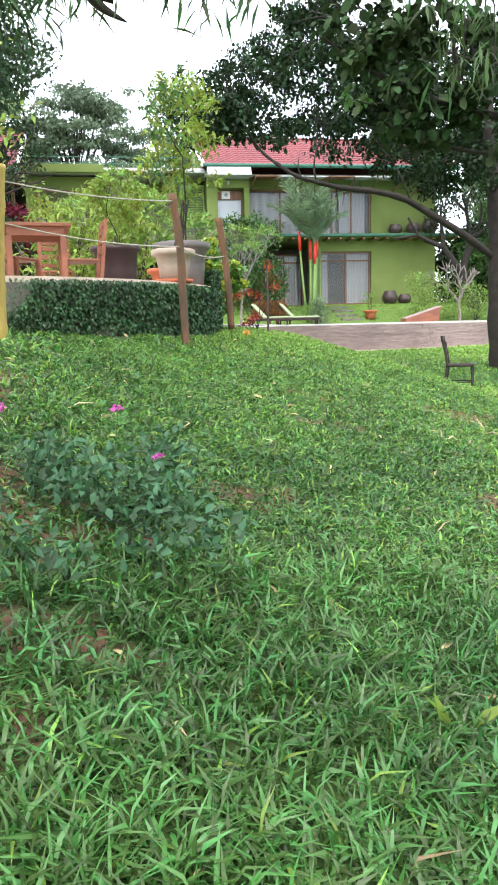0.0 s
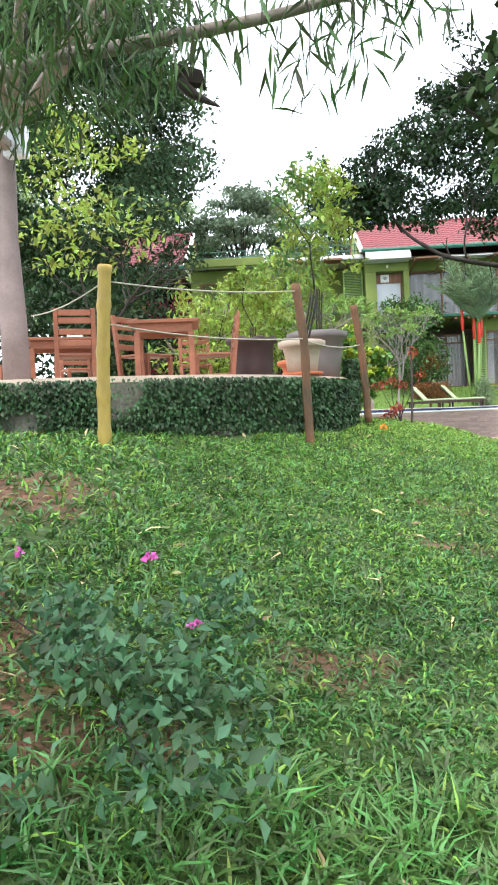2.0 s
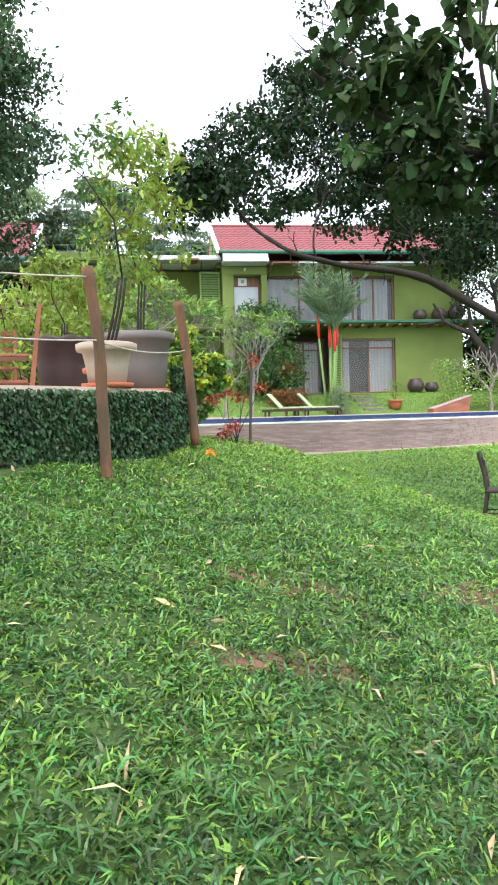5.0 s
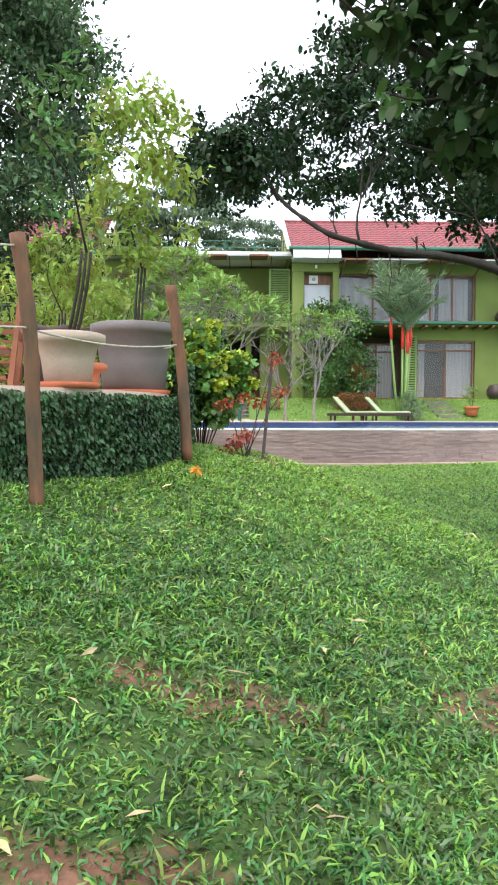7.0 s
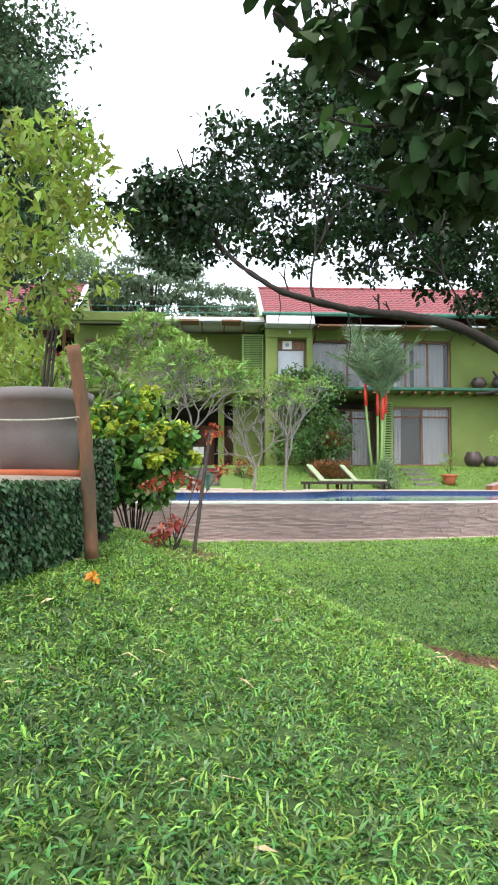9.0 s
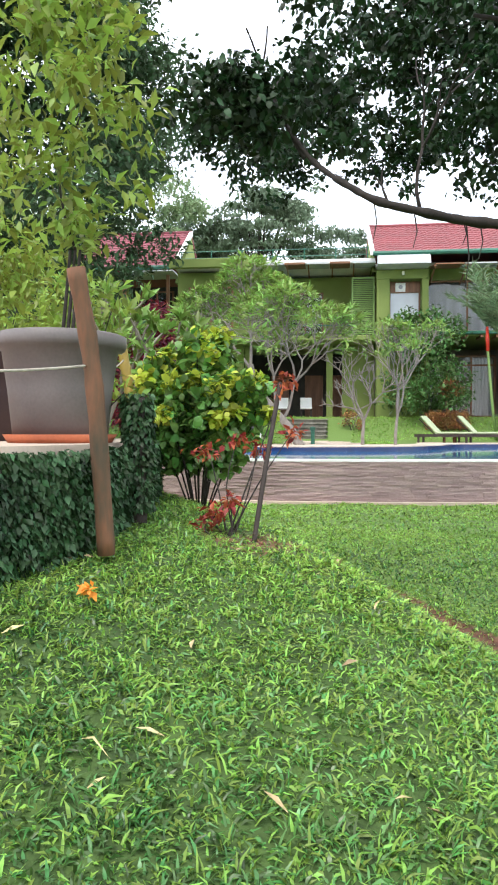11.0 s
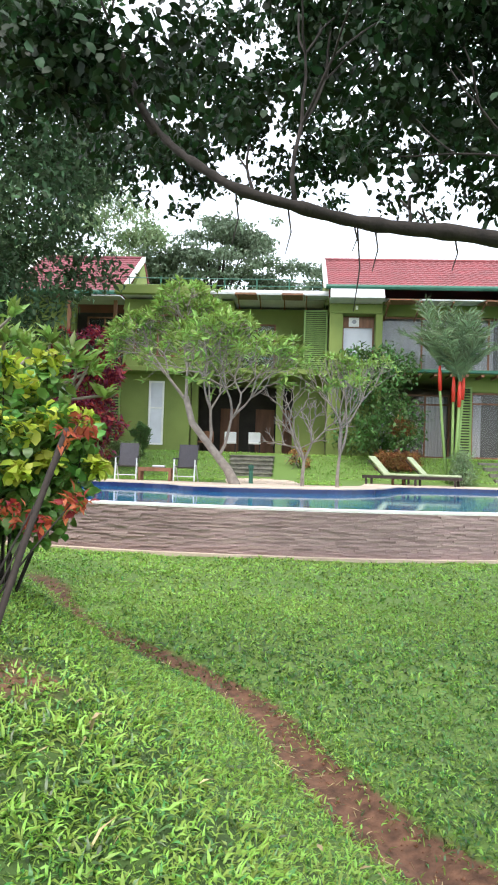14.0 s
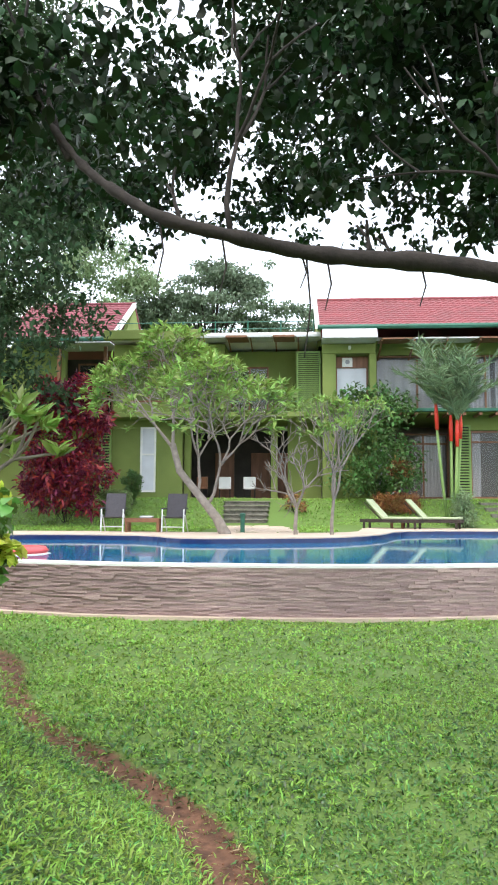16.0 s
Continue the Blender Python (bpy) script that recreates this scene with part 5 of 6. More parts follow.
for x, y, a in ((-1.75, 7.9, -80), (-3.35, 7.2, 200), (-2.2, 9.6, 10), (-3.9, 9.3, 30), (-4.8, 8.2, 90)):
    copy_thing(first_chair, pose(x, y, TZ, 0, 0, a))


def garden_table(at, turn, sx, sy):
    t = thing("garden_table", "red-brown timber garden table on the terrace", "table", "", "", at)
    t.rotation_euler.z = radians(turn)
    w = M["red_wood"]
    n = 6
    for i in range(n):
        y = -sy / 2 + sy * i / n
        part("plank", Build().box(-sx / 2, sx / 2, y + 0.005, y + sy / n - 0.005, 0.70, 0.74, 0.006), w, t)
    part("apron", Build().box(-sx / 2 + 0.08, sx / 2 - 0.08, -sy / 2 + 0.06, -sy / 2 + 0.09, 0.60, 0.698).box(-sx / 2 + 0.08, sx / 2 - 0.08, sy / 2 - 0.09, sy / 2 - 0.06, 0.60, 0.698), w, t)
    for x in (-sx / 2 + 0.06, sx / 2 - 0.13):
        for y in (-sy / 2 + 0.05, sy / 2 - 0.12):
            part("leg", Build().box(x, x + 0.07, y, y + 0.07, 0, 0.60, 0.008), w, t)
    return t


garden_table((-2.2, 7.0, TZ), 8, 0.8, 0.75)
garden_table((-3.75, 8.2, TZ), 20, 1.1, 0.8)
cup = thing("napkin_holder", "white folded napkins on the garden table", "napkins", "", "", (-3.6, 8.1, TZ + 0.742))
for i in range(4):
    part("napkin", Build().add([(-0.1 + i * 0.055, -0.06, 0), (-0.06 + i * 0.055, -0.06, 0), (-0.06 + i * 0.055, 0.06, 0), (-0.1 + i * 0.055, 0.06, 0), (-0.08 + i * 0.055, 0, 0.13)], [(0, 1, 4), (1, 2, 4), (2, 3, 4), (3, 0, 4), (3, 2, 1, 0)]), M["white"], cup)

# pale smooth trunk with hanging strap leaves
bt = tree_thing("tree with pale smooth trunk and hanging slender leaves", (-3.8, 6.5, TZ), "strap_leaf_tree")
part("trunk", Build().tube([(0, 0, -0.05), (-0.02, 0.02, 0.8), (-0.05, -0.02, 1.7), (-0.03, 0.0, 2.6), (0.1, -0.1, 3.2)], (0.155, 0.145, 0.14, 0.13, 0.11), 14), M["smooth_trunk"], bt, "", True)
BOUGH = curve(rel(bt, [(-3.75, 6.45, 2.95), (-3.3, 4.6, 2.55), (-2.5, 3.2, 2.17), (-1.6, 2.85, 2.1), (-0.8, 2.7, 2.12), (0.2, 2.6, 2.24), (1.3, 2.5, 2.2)]), 40)
part("bough", Build().tube(BOUGH, [0.075 - 0.0016 * i for i in range(40)], 9), M["pale_bark"], bt, "long grey bough over the lawn", True)
hang, hway = [], []
rs = np.random.default_rng(33)
for x, zb, n in ((-2.7, 1.5, 130), (-2.45, 1.42, 150), (-2.2, 1.42, 150), (-1.95, 1.4, 150), (-1.7, 1.42, 150), (-1.45, 1.48, 130), (-1.2, 1.68, 70), (-0.85, 1.66, 50), (-0.6, 1.48, 60), (-0.35, 1.6, 60), (-0.1, 1.75, 60), (0.15, 1.85, 50), (1.05, 1.15, 90), (1.25, 1.05, 90)):
    y = 2.55 + rs.normal(0, 0.1)
    twig = curve(rel(bt, [(x, y + 0.1, 2.27), (x + 0.04, y - 0.05, 0.5 * (2.27 + zb) + 0.1), (x + 0.02, y - 0.1, zb + 0.16)]), 7)
    part("twig", Build().tube(twig, list(np.linspace(0.007, 0.002, 7)), 5), M["bark"], bt, "", True)
    u = rs.random(n)
    p = np.stack([x + rs.normal(0, 0.13, n), y + rs.normal(0, 0.2, n), 2.45 - (2.45 - zb - 0.16) * u], 1)
    hang.append(np.array(rel(bt, [tuple(q) for q in p])))
    hway.append(np.stack([rs.normal(0, 0.5, n), rs.normal(0, 0.5, n), -1.0 * np.ones(n)], 1))
ob = new("leaves", leaf_mesh("leaves", np.concatenate(hang), 0.2, 0.021, M["strap_leaf"], 0.1, np.concatenate(hway), 0.12))
ob.parent = bt
# unseen leaf canopy above and behind the start, added to shade the grass
shade_crown = []
for k in range(92):
    p = (rs.uniform(-4.0, 2.2), rs.uniform(-4.5, 1.5), rs.uniform(2.7, 4.6))
    shade_crown.append((rel(bt, [p])[0], (0.5, 0.5, 0.25)))
leaves(bt, shade_crown, 240, 0.34, 0.05, M["strap_leaf"], "crown", 0.5, 0.2)
# unseen branches that carry the added canopy
for k, (x, y) in enumerate(((-2.5, 0.0), (-1.0, -1.5), (0.8, 0.6), (1.6, -2.0), (-3.0, -3.0))):
    part("branch", Build().tube(curve(rel(bt, [(-3.7, 6.4, 3.1), (x * 0.6 - 1.4, y * 0.5 + 3.2, 3.7), (x, y, 3.6)]), 12), list(np.linspace(0.06, 0.015, 12)), 7), M["pale_bark"], bt, "", True)
sheath = thing("leaf_sheath", "dry dark leaf sheath hanging from the bough", "dry leaf", "", "", (-1.25, 2.72, 1.62))
part("blade", Build().add([(-0.1, 0, 0.3), (0.07, 0.01, 0.25), (0.09, 0.02, 0.17), (-0.06, 0.01, 0.2), (-0.1, 0.03, 0.28), (0.07, 0.04, 0.23), (0.09, 0.05, 0.15), (-0.06, 0.04, 0.18)],
     [(0, 1, 2, 3), (7, 6, 5, 4), (0, 4, 5, 1), (1, 5, 6, 2), (2, 6, 7, 3), (3, 7, 4, 0)]), M["dark_wood"], sheath)
part("tip", Build().tube(curve([(-0.06, 0.02, 0.19), (0.03, 0.0, 0.1), (0.17, -0.02, 0.02)], 7), (0.03, 0.034, 0.032, 0.026, 0.02, 0.012, 0.004), 6), M["dark_wood"], sheath, "", True)
part("cord", Build().tube([(-0.08, 0.02, 0.28), (-0.1, 0.02, 0.6)], 0.006, 5), M["rope"], sheath)
bx = thing("junction_box", "pale blue-grey box fixed to the tree trunk", "box", "", "", (-3.62, 6.33, 2.95))
part("casing", Build().box(-0.12, 0.13, -0.08, 0.06, -0.17, 0.17, 0.012), M["frosted"], bx)
part("cover", Build().box(-0.09, 0.1, -0.092, -0.082, -0.14, 0.14, 0.004), M["frosted"], bx)


# ---- shrubs ----
def shrub(at, label, clumps, n, length, width, m, stems=6, seed=1, name="shrub", droop=0.1, hollow=0.3, stem_m="bark", reach=0.7, stem_r=0.012):
    """A bush: stems from one foot and clumps of leaves on them."""
    t = thing(name, label, "shrub", "", "", at)
    r = random.Random(seed)
    for i in range(stems):
        c, _ = clumps[i % len(clumps)]
        mid = (c[0] * 0.4 + r.gauss(0, 0.04), c[1] * 0.4 + r.gauss(0, 0.04), c[2] * 0.5)
        part("stem", Build().tube(curve([(r.gauss(0, 0.03), r.gauss(0, 0.03), -0.04), mid, (c[0] * 0.95, c[1] * 0.95, c[2])], 7), list(np.linspace(stem_r, stem_r * 0.35, 7)), 5), M[stem_m], t, "", True)
    leaves(t, clumps, n, length, width, M[m], "leaves", droop, hollow)
    return t


def dome(r, h, n, seed, z0=0.15, s=0.3):
    """Clumps spread through a rounded bush of radius r and height h."""
    q = random.Random(seed)
    out = []
    for _ in range(n):
        a, k, z = q.random() * 6.283, math.sqrt(q.random()), q.random()
        w = math.sqrt(max(0.05, 1 - (1.2 * z - 0.35) ** 2))
        out.append(((math.cos(a) * k * r * w, math.sin(a) * k * r * w, z0 + z * (h - z0)), (s, s, s * 0.8)))
    return out


gz = lambda x, y: float(ground_z(x, y))
def ivy_stump(at, height):
    """A short post quite covered in ivy."""
    t = thing("ivy_post", "short timber post overgrown with dark ivy", "post", "poles along the terrace", "", at)
    part("shaft", Build().tube(curve([(0, 0, -0.1), (0.01, 0, height * 0.5), (0, 0.01, height)], 8), 0.055, 9), M["dark_wood"], t, "", True)
    r = np.random.default_rng(91)
    n = 1500
    a, z = r.random(n) * 6.283, 0.08 + (height - 0.05) * r.random(n)
    q = 0.06 + 0.03 * r.random(n)
    out = np.stack([np.cos(a), np.sin(a), -1.2 * np.ones(n)], 1)
    ob = new("ivy", leaf_mesh("ivy", np.stack([np.cos(a) * q, np.sin(a) * q, z], 1), 0.042, 0.026, M["ivy"], 0.2, out, 0.1))
    ob.parent = t
    return t


ivy_stump((0.03, 7.93, gz(0.03, 7.93)), 0.54 - gz(0.03, 7.93))


def cup_leaf_shrub(at):
    """A bush of roundish glossy leaves, green within and lime yellow at the ends of its shoots."""
    t = thing("shrub", "leafy green shrub with lime yellow shoot tips", "shrub", "", "", at)
    r = random.Random(4)
    green, lime = [], []
    for i in range(15):
        a = 2.399 * i
        q = 0.47 * math.sqrt((i + 0.5) / 15)
        h = r.uniform(1.1, 1.6) * (1 - 0.35 * (q / 0.47) ** 2)
        x, y = math.cos(a) * q * 1.1, math.sin(a) * q
        line = curve([(x * 0.15, y * 0.15, -0.05), (x * 0.5, y * 0.5, h * 0.35), (x * 0.95, y * 0.95, h * 0.7), (x, y, h)], 9)
        part("stem", Build().tube(line, list(np.linspace(0.009, 0.004, 9)), 6), M["bark"], t, "", True)
        for k, p in enumerate(line[3:]):
            green.append(((p[0] + r.gauss(0, 0.03), p[1] + r.gauss(0, 0.03), p[2]), (0.13, 0.13, 0.1)))
        lime.append(((x, y, h + 0.03), (0.09, 0.09, 0.08)))
        if i % 3:
            p = line[6]
            lime.append(((p[0] * 1.25, p[1] * 1.25, p[2]), (0.07, 0.07, 0.05)))
    leaves(t, green, 620, 0.078, 0.062, M["cup_leaf"], "leaves", 0.0, 0.4, 0.3, True)
    leaves(t, lime, 900, 0.07, 0.052, M["lime_leaf"], "young_leaves", -0.3, 0.3, 0.3, True)
    return t


cup_leaf_shrub((0.1, 9.6, gz(0.1, 9.6)))
fr = tree_thing("young frangipani with long glossy upright leaves", (-1.75, 12.7, gz(-1.75, 12.7)), "frangipani")
limbs, tips = [], []
for k, w in enumerate(((-0.55, 0, 1), (0.0, 0.2, 1), (0.5, -0.1, 1), (-0.2, -0.4, 1))):
    a, b = grow((0.05 * k, 0, -0.05), w, 0.9, 0.05, 3, 3, 0.5, 0.06, 140 + k, 0.72)
    limbs, tips = limbs + a, tips + b
limb_part(fr, limbs, M["pale_bark"], "branching", 6)
rosettes(fr, tips + [(p, d) for q, _ in limbs[-60:] for p, d in ((q[-1], Vector((0, 0, 1))),)], 9, 0.2, 0.07, M["frangi_leaf"], droop=-0.1)
shrub((-1.9, 10.9, TZ), "green shrub at the terrace corner", dome(0.55, 1.3, 26, 16, 0.3, 0.22), 420, 0.13, 0.06, "bright_leaf", 6, 16)
shrub((0.6, 7.85, gz(0.6, 7.85)), "small red-leaved plant beside a stake", [((-0.2, 0.42, 0.48), (0.13, 0.1, 0.05)), ((-0.02, 0.5, 0.55), (0.13, 0.1, 0.05)), ((0.12, 0.5, 0.5), (0.1, 0.08, 0.05)), ((-0.08, 0.02, 0.14), (0.09, 0.07, 0.06)), ((-0.16, 0.08, 0.06), (0.08, 0.06, 0.04)), ((0.0, 0.05, 0.2), (0.06, 0.05, 0.05)), ((0.36, 0.35, 0.6), (0.08, 0.05, 0.06)), ((0.3, 0.6, 0.95), (0.05, 0.05, 0.08))], 560, 0.055, 0.028, "red_leaf", 8, 7, stem_r=0.007)
stake = thing("garden_stake", "thin dark leaning timber stake with red leaves", "stake", "", "", (0.74, 7.72, gz(0.74, 7.72)))
part("rod", Build().tube(curve([(0, 0, -0.1), (0.06, 0.3, 0.45), (0.12, 0.62, 0.95)], 9), 0.015, 7), M["dark_wood"], stake, "", True)
leaves(stake, [((0.12, 0.6, 0.92), (0.04, 0.04, 0.06))], 260, 0.06, 0.025, M["red_leaf"], "red_leaves")
of = thing("flower", "single orange flower in the grass", "flower", "", "", (0.22, 6.45, gz(0.22, 6.45)))
part("stalk", Build().tube([(0, 0, -0.02), (0.01, 0, 0.06)], 0.004, 5), M["mid_leaf"], of)
leaves(of, [((0.01, 0, 0.08), (0.03, 0.03, 0.015))], 260, 0.04, 0.025, M["yellow_petal"], "petals", 0)

# plants in the terrace pots and behind them
def pot_tree(at, label, h, r, seed, m, n=26, leaf=0.1, s=0.16):
    t = thing("potted_tree", label, "potted tree", "", "", at)
    limbs, tips = grow((0, 0, -0.05), (0.05, 0, 1), h * 0.34, 0.013, 3, 3, 0.45, 0.06, seed, 0.7)
    for i in range(3):
        q = [(p.x + 0.03 * (i - 1), p.y, p.z) for p in limbs[0][0]]
        part("stem", Build().tube(q, limbs[0][1], 7), M["bark"], t, "", True)
    for pts, rad in limbs[1:5]:
        part("branch", Build().tube(pts, rad, 6), M["bark"], t, "", True)
    leaves(t, [((x, y, z + h * 0.25), c) for (x, y, z), c in dome(r, h * 0.8, n, seed, 0.2, s)], 420, leaf, leaf * 0.42, M[m], "leaves", 0.2, 0.2)
    return t


pot_tree((-0.4, 7.8, TZ + 0.5), "slender yellow-green tree in the grey planter", 2.1, 0.55, 21, "bright_leaf", 50, 0.1, 0.17)
pot_tree((-1.28, 8.7, TZ + 0.57), "bushy green plant in the brown planter", 1.0, 0.42, 22, "bright_leaf", 26)
pot_tree((-0.62, 6.2, TZ + 0.29), "small dark-leaved tree in the beige pot", 2.0, 0.33, 23, "mid_leaf", 16, 0.07, 0.15)
shrub((-2.0, 10.4, TZ), "dense yellow-green bush on the terrace", dome(1.0, 1.7, 60, 24, 0.2, 0.3), 300, 0.12, 0.045, "bright_leaf", 9, 24)
shrub((-0.95, 9.7, TZ), "green bush behind the planters", dome(0.5, 1.35, 30, 25, 0.2, 0.24), 320, 0.12, 0.045, "bright_leaf", 7, 25)
round_tree((-3.8, 9.7, TZ), 4.4, 1.15, 50, 0.12, "bright_leaf", "light yellow-green tree behind the terrace tables", 79, 0.42, 0.05)
for i, (x, y, r, h) in enumerate(((-6.5, 14.2, 1.8, 3.0), (-9.5, 14.5, 2.2, 3.4), (-4.2, 13.6, 1.3, 2.2), (-12.5, 13.0, 2.2, 3.6), (-11.5, 9.0, 2.0, 3.2))):
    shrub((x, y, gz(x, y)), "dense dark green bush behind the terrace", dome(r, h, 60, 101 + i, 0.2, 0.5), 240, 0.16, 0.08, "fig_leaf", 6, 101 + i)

# low plant with pink flowers beside the walk
rf = random.Random(77)
fl = shrub((-1.45, 0.8, gz(-1.45, 0.8)), "low blue-green plant with pink flowers", [((x, y, 0.08 - 0.17 * x + 0.15 * y + 0.12 * rf.random()), (0.17, 0.17, 0.11)) for x, y in ((rf.uniform(-0.6, 0.55), rf.uniform(-0.75, 0.4)) for _ in range(26))], 900, 0.052, 0.027, "blue_leaf", 6, 31, stem_r=0.005)
for x, y, z in ((0.22, 0.12, 0.38), (-0.27, 0.2, 0.4), (0.37, 0.0, 0.18), (-0.5, 0.35, 0.5)):
    part("flower_stalk", Build().tube([(x * 0.8, y * 0.8, 0.03), (x, y, z)], 0.003, 4), M["mid_leaf"], fl)
    leaves(fl, [((x, y, z), (0.02, 0.02, 0.008))], 200, 0.024, 0.02, M["pink"], "flower", 0)
wd = thing("weed", "single broad pale green grass stem", "weed", "", "", (-0.3, -0.46, gz(-0.3, -0.46)))
ob = new("blade", leaf_mesh("blade", np.array([[0, 0, -0.02], [0.02, 0.01, -0.02], [-0.01, 0, -0.02]], float), 0.2, 0.035, M["bright_leaf"], 0, np.array([[0.1, 0.05, 1], [0.5, 0.1, 0.9], [-0.4, 0.2, 0.8]], float), 0.1, 0.1))
ob.parent = wd


# old wooden chair on the lawn
def lawn_chair(at, turn):
    c = thing("lawn_chair", "old weathered dark wooden chair on the lawn", "chair", "", "", at)
    c.rotation_euler.z = radians(turn)
    w = M["dark_wood"]
    part("seat", Build().box(-0.21, 0.21, -0.21, 0.21, 0.38, 0.42, 0.012), w, c)
    for x in (-0.2, 0.16):
        part("front_leg", Build().tube([(x + 0.02, -0.18, 0), (x + 0.02, -0.18, 0.38)], (0.016, 0.02), 7), w, c)
        part("back_leg", Build().tube([(x + 0.02, 0.24, 0), (x + 0.02, 0.19, 0.4), (x + 0.02, 0.22, 0.6), (x + 0.02, 0.29, 0.86)], (0.018, 0.022, 0.022, 0.018), 7), w, c)
        part("side_rail", Build().tube([(x + 0.02, -0.18, 0.14), (x + 0.02, 0.22, 0.14)], 0.01, 6), w, c)
    part("top_rail", Build().box(-0.2, 0.2, 0.265, 0.295, 0.77, 0.86, 0.01), w, c)
    part("splat", Build().box(-0.06, 0.06, 0.215, 0.235, 0.55, 0.76, 0.006), w, c)
    part("cross_rail", Build().box(-0.18, 0.18, 0.2, 0.22, 0.5, 0.55, 0.006), w, c)
    part("front_rail", Build().tube([(-0.18, -0.18, 0.16), (0.18, -0.18, 0.16)], 0.01, 6), w, c)
    return c


lc = lawn_chair((3.27, 7.1, gz(3.27, 7.1) - 0.01), 62)
lc.scale = (0.86, 0.86, 0.86)


# ---- beside the pool ----
def sling_chair(at, turn):
    c = thing("sling_chair", "folding garden chair with grey sling and pale frame", "chair", "chairs beside the pool", "", at)
    c.rotation_euler.z = radians(turn)
    for x in (-0.29, 0.29):
        part("front_leg", Build().tube([(x, -0.3, 0.0), (x, -0.25, 0.62)], 0.02, 7), M["alu"], c)
        part("back_leg", Build().tube([(x, 0.3, 0), (x, -0.1, 0.45)], 0.018, 7), M["alu"], c)
        part("armrest", Build().box(x - 0.03, x + 0.03, -0.3, 0.2, 0.61, 0.645, 0.008), M["mesh_cloth"], c)
        part("back_post", Build().tube([(x * 0.88, 0.1, 0.4), (x * 0.88, 0.32, 1.03)], 0.016, 7), M["mesh_cloth"], c)
    part("foot_bar", Build().tube([(-0.29, -0.29, 0.14), (0.29, -0.29, 0.14)], 0.014, 6), M["alu"], c)
    part("seat_sling", Build().add([(-0.25, -0.28, 0.42), (0.25, -0.28, 0.42), (0.25, 0.12, 0.38), (-0.25, 0.12, 0.38), (-0.25, -0.28, 0.40), (0.25, -0.28, 0.40), (0.25, 0.12, 0.36), (-0.25, 0.12, 0.36)], [(0, 1, 2, 3), (7, 6, 5, 4), (4, 5, 1, 0), (5, 6, 2, 1), (6, 7, 3, 2), (7, 4, 0, 3)]), M["mesh_cloth"], c)
    part("back_sling", Build().add([(-0.25, 0.1, 0.40), (0.25, 0.1, 0.40), (0.25, 0.32, 1.03), (-0.25, 0.32, 1.03), (-0.25, 0.12, 0.39), (0.25, 0.12, 0.39), (0.25, 0.34, 1.02), (-0.25, 0.34, 1.02)], [(0, 1, 2, 3), (7, 6, 5, 4), (4, 5, 1, 0), (5, 6, 2, 1), (6, 7, 3, 2), (7, 4, 0, 3)]), M["mesh_cloth"], c)
    return c


sc = sling_chair((-2.86, 25.35, 0.0), 4)
copy_thing(sc, pose(-1.2, 25.35, 0, 0, 0, -3))
lt = thing("low_table", "low slatted dark wooden table beside the pool", "table", "", "", (-2.05, 25.35, 0.0))
for i in range(7):
    part("slat", Build().box(-0.5, 0.5, -0.24 + i * 0.07, -0.18 + i * 0.07, 0.34, 0.365), M["brown_wood"], lt)
for x in (-0.46, 0.39):
    for y in (-0.22, 0.16):
        part("leg", Build().box(x, x + 0.07, y, y + 0.07, 0, 0.34), M["brown_wood"], lt)
part("rail", Build().box(-0.46, 0.46, -0.24, -0.22, 0.26, 0.34), M["brown_wood"], lt)
tw = solid("towel", Build().box(-2.15, -1.8, 25.25, 25.5, 0.367, 0.43, 0.025), M["frosted"], "folded pale blue towel on the low table", "towel", " ")
tw["kind"] = ""


def lounger(at, turn):
    c = thing("sun_lounger", "wooden sun lounger with pale green cushion and raised back", "lounger", "loungers beside the pool", "", at)
    c.rotation_euler.z = radians(turn)
    w = M["dark_wood"]
    part("frame", Build().box(0, 1.95, -0.33, -0.28, 0.2, 0.3).box(0, 1.95, 0.28, 0.33, 0.2, 0.3).box(0, 0.05, -0.28, 0.28, 0.2, 0.3).box(1.9, 1.95, -0.28, 0.28, 0.2, 0.3), w, c)
    for x in (0.1, 1.78):
        for y in (-0.32, 0.26):
            part("leg", Build().box(x, x + 0.07, y, y + 0.06, 0, 0.2), w, c)
    part("mattress", Build().box(0.72, 1.93, -0.3, 0.3, 0.3, 0.38, 0.025), M["cushion"], c)
    b = Build().box(0, 0.85, -0.3, 0.3, 0, 0.08, 0.025)
    b.v = [(0.74 - x * 0.66 + z * 0.7, y, 0.32 + x * 0.7 + z * 0.66) for x, y, z in b.v]
    part("back_cushion", b, M["cushion"], c)
    part("back_frame", Build().tube([(0.72, -0.26, 0.28), (0.14, -0.26, 0.84)], 0.02, 6), w, c)
    part("back_frame", Build().tube([(0.72, 0.26, 0.28), (0.14, 0.26, 0.84)], 0.02, 6), w, c)
    return c


lg = lounger((4.2, 30.35, 0.0), -24)
copy_thing(lg, pose(5.5, 30.55, 0, 0, 0, -22))
st = thing("side_table", "small low wooden side table between loungers", "table", "", "", (5.3, 30.25, 0))
part("top", Build().box(-0.24, 0.24, -0.2, 0.2, 0.3, 0.34, 0.01), M["red_wood"], st)
for x in (-0.2, 0.15):
    for y in (-0.17, 0.12):
        part("leg", Build().box(x, x + 0.05, y, y + 0.05, 0, 0.3), M["red_wood"], st)
bo = thing("bollard_light", "short dark green bollard light beside the path", "garden light", "", "", (0.6, 25.5, 0))
part("post", Build().lathe(0, 0, [(0.001, 0), (0.07, 0), (0.06, 0.02), (0.06, 0.42), (0.001, 0.42)], 14), M["green_trim"], bo)
